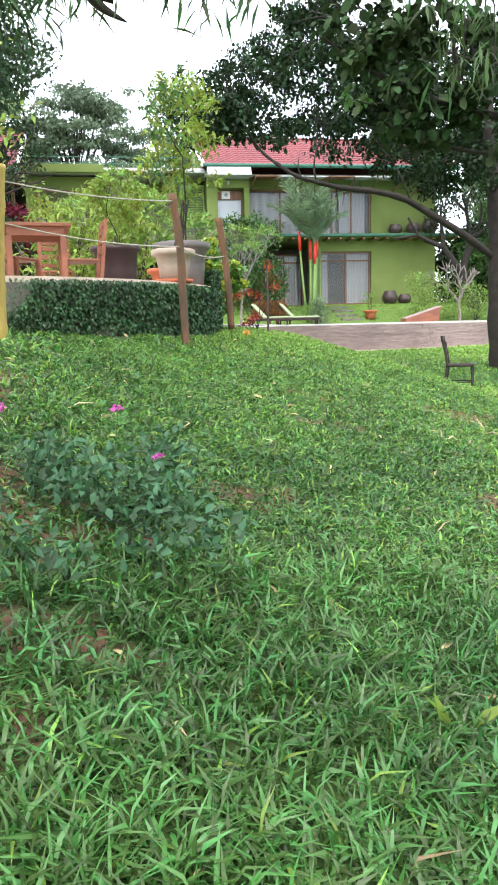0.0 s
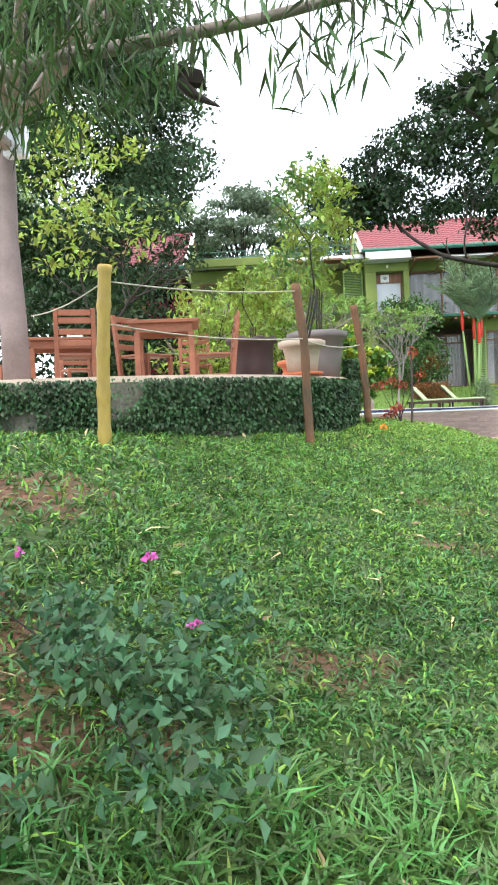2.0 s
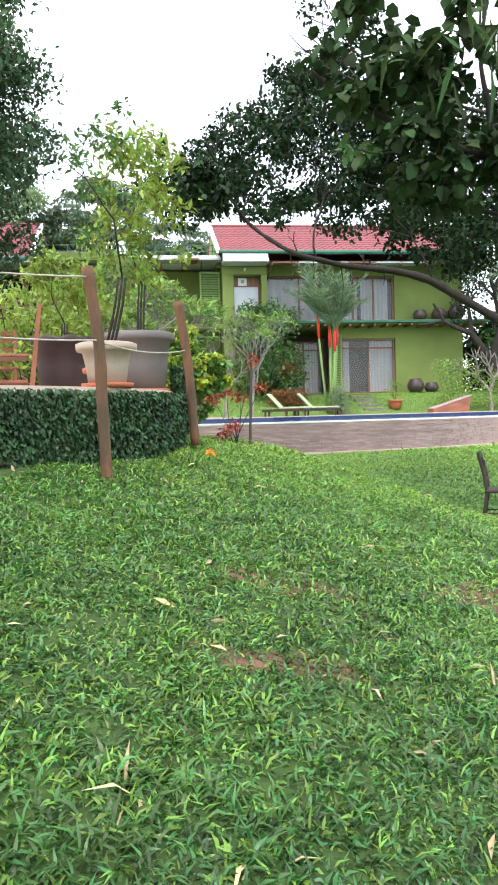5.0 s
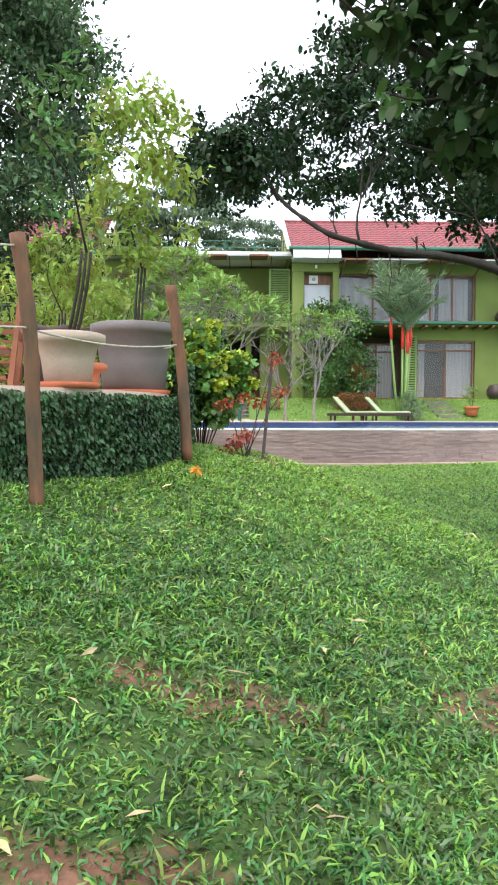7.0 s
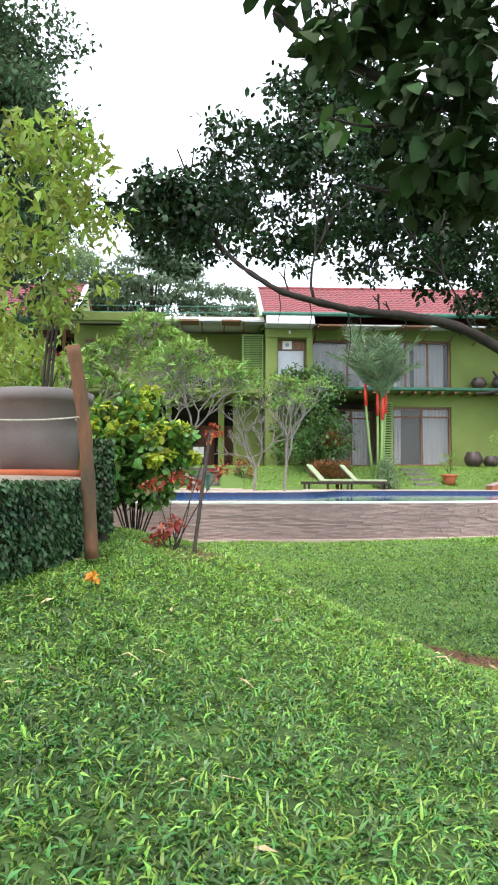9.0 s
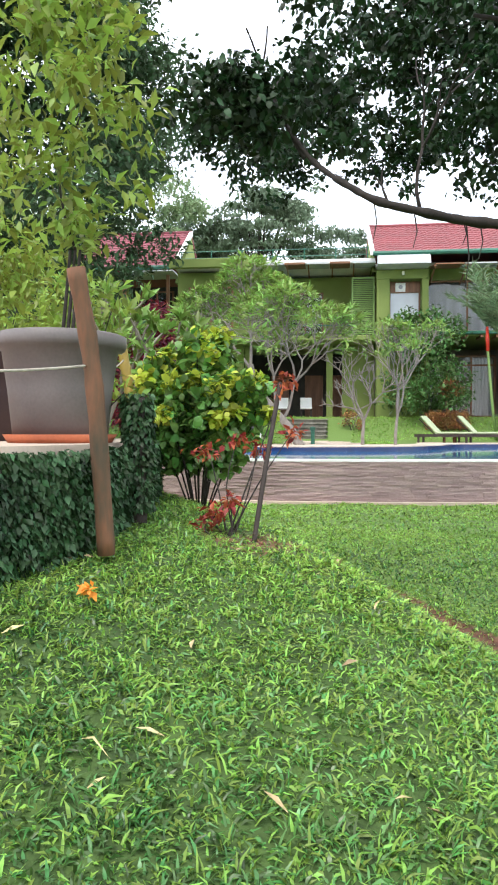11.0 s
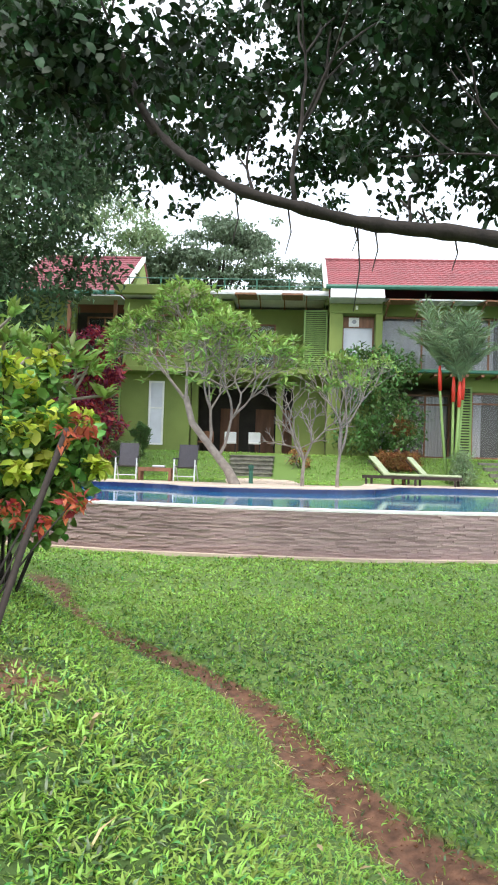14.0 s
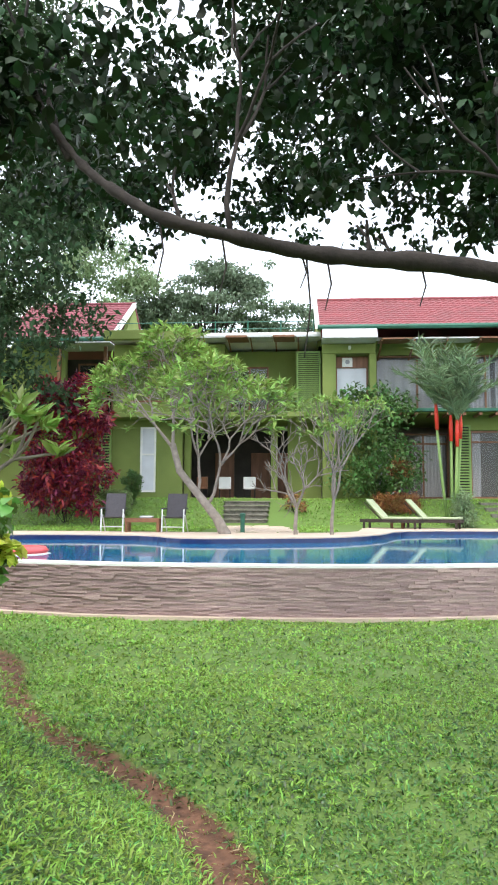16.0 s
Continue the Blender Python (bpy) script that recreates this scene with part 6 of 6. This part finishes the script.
part("cap", Build().lathe(0, 0, [(0.001, 0.42), (0.08, 0.42), (0.08, 0.5), (0.001, 0.53)], 14), M["green_trim"], bo)
fo = thing("pool_float", "red and white foam float on the water", "pool float", "", "", (-2.75, 18.3, WATER_Z))
part("board", Build().lathe(0, 0, [(0.001, 0.0), (0.5, 0.0), (0.56, 0.05), (0.5, 0.12), (0.2, 0.13), (0.001, 0.13)], 26), M["red_plastic"], fo, "", True)
part("base", Build().lathe(0, 0, [(0.001, -0.03), (0.52, -0.03), (0.6, 0.0), (0.52, 0.02)], 26), M["white"], fo, "white underside", True)

# path and steps up to the passage
for i in range(5):
    y = 31.5 + i * 0.45
    s_ = solid("step_" + str(i + 1), Build().box(-0.55 - 0.04 * i, 0.95, y, y + 0.43, -0.1, 0.2 + 0.16 * i, 0.015).box(-0.6 - 0.04 * i, 1.0, y - 0.05, y + 0.44, 0.2 + 0.16 * i, 0.245 + 0.16 * i, 0.01), M["stone"], "weathered stone step in the grass bank", "step")
k = 0
for i in range(12):
    for j in range(4):
        x, y = -0.1 + j * 0.55 - 0.05 * i + 0.1 * (i % 2), 25.6 + i * 0.48
        q = solid("paver", Build().box(x, x + 0.5, y, y + 0.43, -0.1, gz(x, y) + 0.035, 0.012), M["paving"], "sandy stone slab of the garden path", "paving slab", " ")
        q["kind"], q["group"] = "", "slabs of the garden path"
for i in range(4):
    y = 31.6 + i * 0.6
    solid("step_" + str(i + 6), Build().box(8.9 - 0.05 * i, 9.9 - 0.05 * i, y, y + 0.34, gz(9.3, y) - 0.3, gz(9.3, y + 0.2) + 0.06, 0.01), M["stone"], "round-edged stone garden step", "step")


def pinnate(parent, base, way, length, droop, n, leaf, m, seed):
    """One palm frond: a rib with leaflets along both sides, joined as one mesh of blades and a rib."""
    r = random.Random(seed)
    p, d = Vector(base), Vector(way).normalized()
    pts = [p]
    for _ in range(8):
        d = (d + Vector((0, 0, -droop / 8))).normalized()
        p = p + d * length / 8
        pts.append(p)
    part("frond_rib", Build().tube(pts, list(np.linspace(0.022, 0.005, 9)), 5), M[m], parent, "", True)
    at, ways = [], []
    for i in range(n):
        u = 0.12 + 0.86 * i / n
        k = min(7, int(u * 8))
        q = pts[k].lerp(pts[k + 1], u * 8 - k)
        dd = (pts[k + 1] - pts[k]).normalized()
        s = dd.cross(Vector((0, 0, 1))).normalized()
        for e in (-1, 1):
            at.append(tuple(q))
            ways.append(tuple(s * e * 0.9 + dd * 0.75 + Vector((0, 0, 0.35))))
    ob = new("frond", leaf_mesh("frond", np.array(at), leaf, leaf * 0.09, M[m], 0.1, np.array(ways) * 2.2, 0.25, 0.15))
    ob.parent = parent


palm = tree_thing("sealing-wax palm clump with bright red crownshafts", (7.3, 31.3, gz(7.3, 31.3)), "palm")
for i, (x, y, h) in enumerate(((-0.45, 0.1, 3.3), (0.0, 0.0, 2.9), (0.35, 0.15, 3.0), (0.15, -0.25, 2.7))):
    part("stem", Build().tube([(x * 0.3, y * 0.3, -0.1), (x * 0.7, y * 0.7, h * 0.5), (x, y, h)], (0.06, 0.05, 0.045), 8), M["louver"], palm, "", True)
    part("crownshaft", Build().tube([(x, y, h), (x * 1.03, y, h + 0.45), (x * 1.06, y, h + 0.95)], (0.06, 0.075, 0.04), 8), M["red_stem"], palm, "bright red crownshaft", True)
    for k in range(11):
        a = k * 0.571 + i
        pinnate(palm, (x * 1.06, y, h + 0.85), (math.cos(a) * (0.35 + 0.3 * (k % 3)), math.sin(a) * (0.35 + 0.3 * (k % 3)), 1.9), 1.7 + 0.25 * (k % 4), 0.65 + 0.2 * (k % 3), 34, 0.5, "palm_leaf", i * 10 + k)

shrub((-6.2, 31.4, gz(-6.2, 31.4)), "tall dark red cordyline bush beside the house", dome(1.5, 5.0, 76, 41, 0.5, 0.5), 640, 0.25, 0.085, "croton", 8, 41, droop=0.2)
shrub((-4.2, 33.2, gz(-4.2, 33.2)), "clipped round green bush", [((0.3 * math.cos(k * 2.4) * math.sin(k * 0.33), 0.3 * math.sin(k * 2.4) * math.sin(k * 0.33), 0.85 + 0.38 * math.cos(k * 0.33)), (0.17, 0.17, 0.17)) for k in range(1, 10)] + [((0, 0, 0.8), (0.34, 0.34, 0.36)), ((0, 0, 0.3), (0.2, 0.2, 0.3))], 5200, 0.06, 0.035, "mid_leaf", 6, 42)
shrub((-4.6, 32.2, gz(-4.6, 32.2)), "clipped pale green box hedge", [((x, y, z), (0.2, 0.2, 0.2)) for x in (-0.42, -0.14, 0.14, 0.42) for y in (-0.12, 0.15) for z in (0.2, 0.5, 0.74)], 5200, 0.055, 0.032, "box_leaf", 5, 43)
shrub((5.0, 34.0, gz(5.0, 34.0)), "large dark green leafy shrub against the house", dome(1.7, 4.6, 80, 44, 0.5, 0.55), 220, 0.2, 0.1, "mid_leaf", 9, 44)
shrub((5.6, 32.5, gz(5.6, 32.5)), "clipped reddish brown hedge behind the loungers", [((x, y, z), (0.24, 0.24, 0.22)) for x in (-0.62, -0.31, 0, 0.31, 0.62) for y in (-0.12, 0.18) for z in (0.25, 0.56)], 4200, 0.06, 0.035, "red_hedge", 6, 45)
shrub((5.95, 32.9, gz(5.95, 32.9)), "round red-green bush on a bare stem", [((x - 0.2, y, 1.4 + z), (0.3, 0.28, 0.26)) for x, y, z in ((0, 0, 0), (0.26, 0, 0.06), (-0.26, 0.1, 0.05), (0.1, 0.2, 0.3), (-0.1, -0.2, 0.28))], 3600, 0.07, 0.04, "red_hedge", 3, 46)
shrub((1.95, 32.5, gz(1.95, 32.5)), "small dark shrub with red leaves on the bank", dome(0.5, 0.7, 16, 47, 0.1, 0.2), 360, 0.1, 0.05, "red_hedge", 5, 47)
shrub((7.6, 30.9, gz(7.6, 30.9)), "clump of arching green strap leaves", dome(0.45, 1.1, 16, 48, 0.1, 0.22), 700, 0.3, 0.03, "palm_leaf", 5, 48)
shrub((12.9, 31.2, gz(12.9, 31.2)), "loose green shrub beside the house", dome(1.2, 2.2, 46, 49, 0.2, 0.4), 260, 0.14, 0.05, "frangi_leaf", 8, 49)
shrub((15.3, 31.0, gz(15.3, 31.0)), "broad pale green shrub beside the pool", dome(1.6, 1.6, 50, 50, 0.2, 0.45), 260, 0.14, 0.05, "frangi_leaf", 8, 50)
t4 = tree_thing("bare pale frangipani beside the pool end", (14.3, 30.6, 0.05))
limbs, tips = grow((0, 0, -0.05), (0, 0, 1), 0.85, 0.09, 4, 3, 0.55, 0.05, 91, 0.72)
limb_part(t4, limbs[:1], M["pale_bark"], "trunk", 9)
tagged(limb_part(t4, limbs[1:], M["pale_bark"], "branching", 6), "", "", "", "stuff")
wedge = thing("garden_planter", "sloping reddish stone planter beside the pool", "planter", "", "", (12.2, 30.2, 0.0))
part("body", Build().add([(-0.85, -0.35, -0.02), (0.75, -0.35, -0.02), (0.75, 0.35, -0.02), (-0.85, 0.35, -0.02), (-0.8, -0.33, 0.14), (0.85, -0.33, 0.66), (0.85, 0.33, 0.66), (-0.8, 0.33, 0.14)],
     [(3, 2, 1, 0), (4, 5, 6, 7), (0, 1, 5, 4), (1, 2, 6, 5), (2, 3, 7, 6), (3, 0, 4, 7)]), M["red_wood"], wedge)
part("lid", Build().add([(-0.82, -0.36, 0.145), (0.87, -0.36, 0.665), (0.87, 0.36, 0.665), (-0.82, 0.36, 0.145), (-0.82, -0.36, 0.18), (0.87, -0.36, 0.7), (0.87, 0.36, 0.7), (-0.82, 0.36, 0.18)],
     [(3, 2, 1, 0), (4, 5, 6, 7), (0, 1, 5, 4), (1, 2, 6, 5), (2, 3, 7, 6), (3, 0, 4, 7)]), M["pool_stone"], wedge)


def jar(at, r, h, label):
    t = thing("clay_jar", label, "jar", "jars along the house wall", "", at)
    part("body", Build().lathe(0, 0, [(0.001, 0), (r * 0.6, 0), (r * 0.95, h * 0.35), (r, h * 0.6), (r * 0.75, h * 0.88), (r * 0.7, h), (r * 0.6, h), (r * 0.55, h * 0.85)], 22), M["dark_pot"], t, "", True)
    return t


jar((12.45, 34.9, gz(12.45, 34.9)), 0.42, 0.7, "large dark glazed jar beside the house wall")
jar((13.3, 35.0, gz(13.3, 35.0)), 0.36, 0.52, "dark glazed jar beside the house wall")
for x, r, h in ((12.9, 0.36, 0.5), (13.9, 0.4, 0.55), (14.8, 0.42, 0.75)):
    jar((x, 35.35, SLAB + 0.2), r, h, "dark glazed jar on the balcony")
pp = pot("flower_pot", (10.35, 31.8, gz(10.35, 31.8)), pot_profile(0.2, 0.3, 0.4, 0.04), M["terracotta"], "round clay pot with a small plant", 0.26, 0.34)
shrub((10.35, 31.8, gz(10.35, 31.8) + 0.33), "small thin plant in a clay pot", dome(0.4, 0.9, 8, 52, 0.3, 0.14), 300, 0.1, 0.05, "frangi_leaf", 4, 52)


def patio_chair(at, turn, m, label):
    c = thing("patio_chair", label, "chair", "chairs in the passage", "", at)
    c.rotation_euler.z = radians(turn)
    part("seat", Build().box(-0.26, 0.26, -0.25, 0.25, 0.38, 0.46, 0.02), M[m], c)
    part("backrest", Build().box(-0.26, 0.26, 0.2, 0.27, 0.46, 0.9, 0.02), M[m], c)
    for x in (-0.24, 0.2):
        for y in (-0.23, 0.2):
            part("leg", Build().box(x, x + 0.04, y, y + 0.04, 0, 0.38), M["dark_wood"], c)
    return c


for x in (-1.05, 0.0):
    patio_chair((x, 36.6, GZ - 0.02), 5, "white", "white cushioned chair in the shaded passage")
patio_chair((-2.1, 36.5, GZ - 0.02), -20, "brown_wood", "brown wooden chair outside the passage")


# ---- grass ----
def field(x, y, size, seed):
    """Smooth random values from 0 to 1 over the ground, with lumps of the given size."""
    g = np.random.default_rng(seed).random((128, 128))
    u, v = x / size, y / size
    i, j = np.floor(u).astype(int), np.floor(v).astype(int)
    a, b = u - i, v - j
    a, b = a * a * (3 - 2 * a), b * b * (3 - 2 * b)
    i, j = i % 128, j % 128
    k, m = (i + 1) % 128, (j + 1) % 128
    return g[i, j] * (1 - a) * (1 - b) + g[k, j] * a * (1 - b) + g[i, m] * (1 - a) * b + g[k, m] * a * b


def blades(x, y, length, width, lean, material, name, flat_=0.55, seed=0):
    """Bent grass blades of three triangles each, standing on the ground."""
    r = np.random.default_rng(seed)
    n = len(x)
    z = ground_z(x, y) - 0.008
    a = r.random(n) * 6.2832
    ln = length * (0.55 + 0.9 * r.random(n)) * (0.55 + 0.75 * field(x, y, 0.1, 51) + 0.25 * field(x, y, 0.45, 52))
    w = width * (0.6 + 0.8 * r.random(n))
    el = np.clip(r.normal(lean, 0.35, n), 0.15, 1.45)
    d = np.stack([np.cos(a) * np.cos(el), np.sin(a) * np.cos(el), np.sin(el)], 1)
    e2 = el - 0.35 - 0.7 * r.random(n)
    d2 = np.stack([np.cos(a) * np.cos(e2), np.sin(a) * np.cos(e2), np.sin(e2)], 1)
    tw = r.normal(0, 0.5, n)
    s = np.stack([-np.sin(a) * np.cos(tw), np.cos(a) * np.cos(tw), np.sin(tw)], 1)
    root = np.stack([x, y, z], 1)
    mid = root + d * (ln * flat_)[:, None]
    tip = mid + d2 * (ln * (1 - flat_))[:, None]
    h = (w / 2)[:, None]
    v = np.stack([root - s * h * 0.7, root + s * h * 0.7, mid + s * h, mid - s * h, tip], 1).reshape(-1, 3)
    o = (np.arange(n) * 5)[:, None, None]
    f = (np.array([[0, 1, 2], [0, 2, 3], [3, 2, 4]])[None] + o).reshape(-1, 3)
    return new(name, fast_mesh(name, v, f, material))


TL = np.array(TERRACE_LINE)


def on_terrace(x, y):
    """Behind the terrace wall."""
    inside = np.zeros(len(x), bool)
    j = len(TL) - 1
    for i in range(len(TL)):
        a, b = TL[i], TL[j]
        hit = ((a[1] > y) != (b[1] > y)) & (x < (b[0] - a[0]) * (y - a[1]) / (b[1] - a[1] + 1e-12) + a[0])
        inside ^= hit
        j = i
    return inside


def patch(x0, x1, y0, y1, density, seed):
    """Random places for grass, in tufts, thinned on bare soil."""
    r = np.random.default_rng(seed)
    n = int((x1 - x0) * (y1 - y0) * density / 4)
    cx, cy = x0 + (x1 - x0) * r.random(n), y0 + (y1 - y0) * r.random(n)
    x = np.repeat(cx, 4) + r.normal(0, 0.018, n * 4)
    y = np.repeat(cy, 4) + r.normal(0, 0.018, n * 4)
    keep = (r.random(n * 4) > 0.93 * soil_at(x, y)) & (r.random(n * 4) < 0.42 + 0.8 * field(x, y, 0.075, 53)) & ~on_terrace(x, y) & (y < pool_front(x) - 0.18)
    return x[keep], y[keep]


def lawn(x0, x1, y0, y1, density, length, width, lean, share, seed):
    """One stretch of lawn: shaded and sunlit blade colours mixed by share, a function of the place."""
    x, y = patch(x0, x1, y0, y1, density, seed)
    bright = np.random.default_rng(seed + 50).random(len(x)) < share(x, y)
    for pick, m, label in ((bright, "sunlit", "short lawn grass in a brighter sunlit green"), (~bright, "grass", "short broad-bladed green lawn grass")):
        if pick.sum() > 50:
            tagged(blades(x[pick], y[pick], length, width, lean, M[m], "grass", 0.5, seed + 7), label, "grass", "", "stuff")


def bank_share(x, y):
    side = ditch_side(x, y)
    # share of sunlit blades, cut past the ditch to paint the fig's shade
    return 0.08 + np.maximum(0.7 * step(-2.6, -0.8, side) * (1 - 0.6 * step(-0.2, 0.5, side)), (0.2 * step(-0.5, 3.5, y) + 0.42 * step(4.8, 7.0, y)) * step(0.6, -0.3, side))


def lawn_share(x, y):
    # more sunlit blades far out, under open sky
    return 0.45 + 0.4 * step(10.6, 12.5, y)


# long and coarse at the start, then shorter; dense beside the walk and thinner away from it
# hardly any sunlit blades here, so the colour holds the tree shade
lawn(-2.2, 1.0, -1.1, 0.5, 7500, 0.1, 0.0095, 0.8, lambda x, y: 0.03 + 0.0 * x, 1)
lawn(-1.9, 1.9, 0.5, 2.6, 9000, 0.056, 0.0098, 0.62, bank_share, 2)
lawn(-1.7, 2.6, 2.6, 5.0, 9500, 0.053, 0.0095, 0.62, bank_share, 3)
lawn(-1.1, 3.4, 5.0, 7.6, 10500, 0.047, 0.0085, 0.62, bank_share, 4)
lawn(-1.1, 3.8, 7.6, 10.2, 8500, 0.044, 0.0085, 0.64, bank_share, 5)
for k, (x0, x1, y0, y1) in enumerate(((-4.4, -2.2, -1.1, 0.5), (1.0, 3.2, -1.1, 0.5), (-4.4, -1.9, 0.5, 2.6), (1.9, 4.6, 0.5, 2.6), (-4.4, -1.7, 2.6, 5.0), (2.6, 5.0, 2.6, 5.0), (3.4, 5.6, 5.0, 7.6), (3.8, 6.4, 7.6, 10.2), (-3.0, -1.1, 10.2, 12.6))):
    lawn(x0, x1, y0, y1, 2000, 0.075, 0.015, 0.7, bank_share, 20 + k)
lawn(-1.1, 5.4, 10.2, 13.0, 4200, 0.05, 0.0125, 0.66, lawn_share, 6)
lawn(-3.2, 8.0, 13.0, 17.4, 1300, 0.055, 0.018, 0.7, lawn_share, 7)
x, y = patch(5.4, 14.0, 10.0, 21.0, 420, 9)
tagged(blades(x, y, 0.08, 0.034, 0.7, M["sunlit"], "grass", 0.5, 10), "short even green lawn before the pool", "grass", "", "stuff")
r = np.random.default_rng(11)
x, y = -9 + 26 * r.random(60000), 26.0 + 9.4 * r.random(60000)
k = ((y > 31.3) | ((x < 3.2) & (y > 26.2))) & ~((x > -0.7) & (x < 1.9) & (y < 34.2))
tagged(blades(x[k], y[k], 0.07, 0.032, 0.8, M["sunlit"], "grass", 0.5, 12), "grass bank between pool and house", "grass", "", "stuff")
x, y = patch(-3.5, 4.0, -2.5, 8.5, 9, 13)
tagged(blades(x, y, 0.13, 0.011, 0.25, M["straw"], "dry_grass", 0.5, 14), "dry straw-coloured blades lying in the lawn", "dry grass", "", "stuff")
r = np.random.default_rng(15)
x, y = -3.0 + 6.5 * r.random(150), -1.8 + 10 * r.random(150)
k = ~on_terrace(x, y)
at = np.stack([x, y, ground_z(x, y) + 0.035], 1)[k]
ob = new("fallen_leaves", leaf_mesh("fallen_leaves", at, 0.085, 0.02, M["straw"], 0.05, np.concatenate([r.normal(size=(len(at), 2)), np.zeros((len(at), 1))], 1) * 2, 0.1))
tagged(ob, "dry fallen leaves scattered on the grass", "fallen leaves", "", "stuff")


# clods, stalks and dry roots along the ditch and on the bare patches
def clods(n, seed):
    r = np.random.default_rng(seed)
    x, y = r.uniform(-2.6, 3.2, 60000), r.uniform(-1.6, 13.5, 60000)
    k = (r.random(60000) < 0.5 * soil_at(x, y) ** 1.5) & ~on_terrace(x, y)
    x, y = x[k][:n], y[k][:n]
    m = len(x)
    c = np.stack([x, y, ground_z(x, y) + 0.004], 1)
    size = 0.003 + 0.010 * r.random(m) ** 2.5
    corner = np.array([(1, 0, 0), (0, 1, 0), (-1, 0, 0), (0, -1, 0), (0, 0, 1), (0, 0, -1)], float)
    v = c[:, None] + corner[None] * size[:, None, None] * (0.6 + 0.7 * r.random((m, 6, 1)))
    f = np.array([(0, 1, 4), (1, 2, 4), (2, 3, 4), (3, 0, 4), (1, 0, 5), (2, 1, 5), (3, 2, 5), (0, 3, 5)])
    f = (f[None] + (np.arange(m) * 6)[:, None, None]).reshape(-1, 3)
    tagged(new("soil_clods", fast_mesh("soil_clods", v.reshape(-1, 3), f, M["soil"])), "crumbs of dry red soil on bare ground", "soil", "", "stuff")
    k = r.random(m) < 0.22
    at = c[k] + np.array([0, 0, 0.012])
    way = np.concatenate([r.normal(size=(len(at), 2)), np.zeros((len(at), 1))], 1) * 2
    tagged(new("dry_stalks", leaf_mesh("dry_stalks", at, 0.09, 0.006, M["straw"], 0.0, way, 0.05)), "dry stalks lying on bare soil", "dry grass", "", "stuff")


clods(5000, 61)
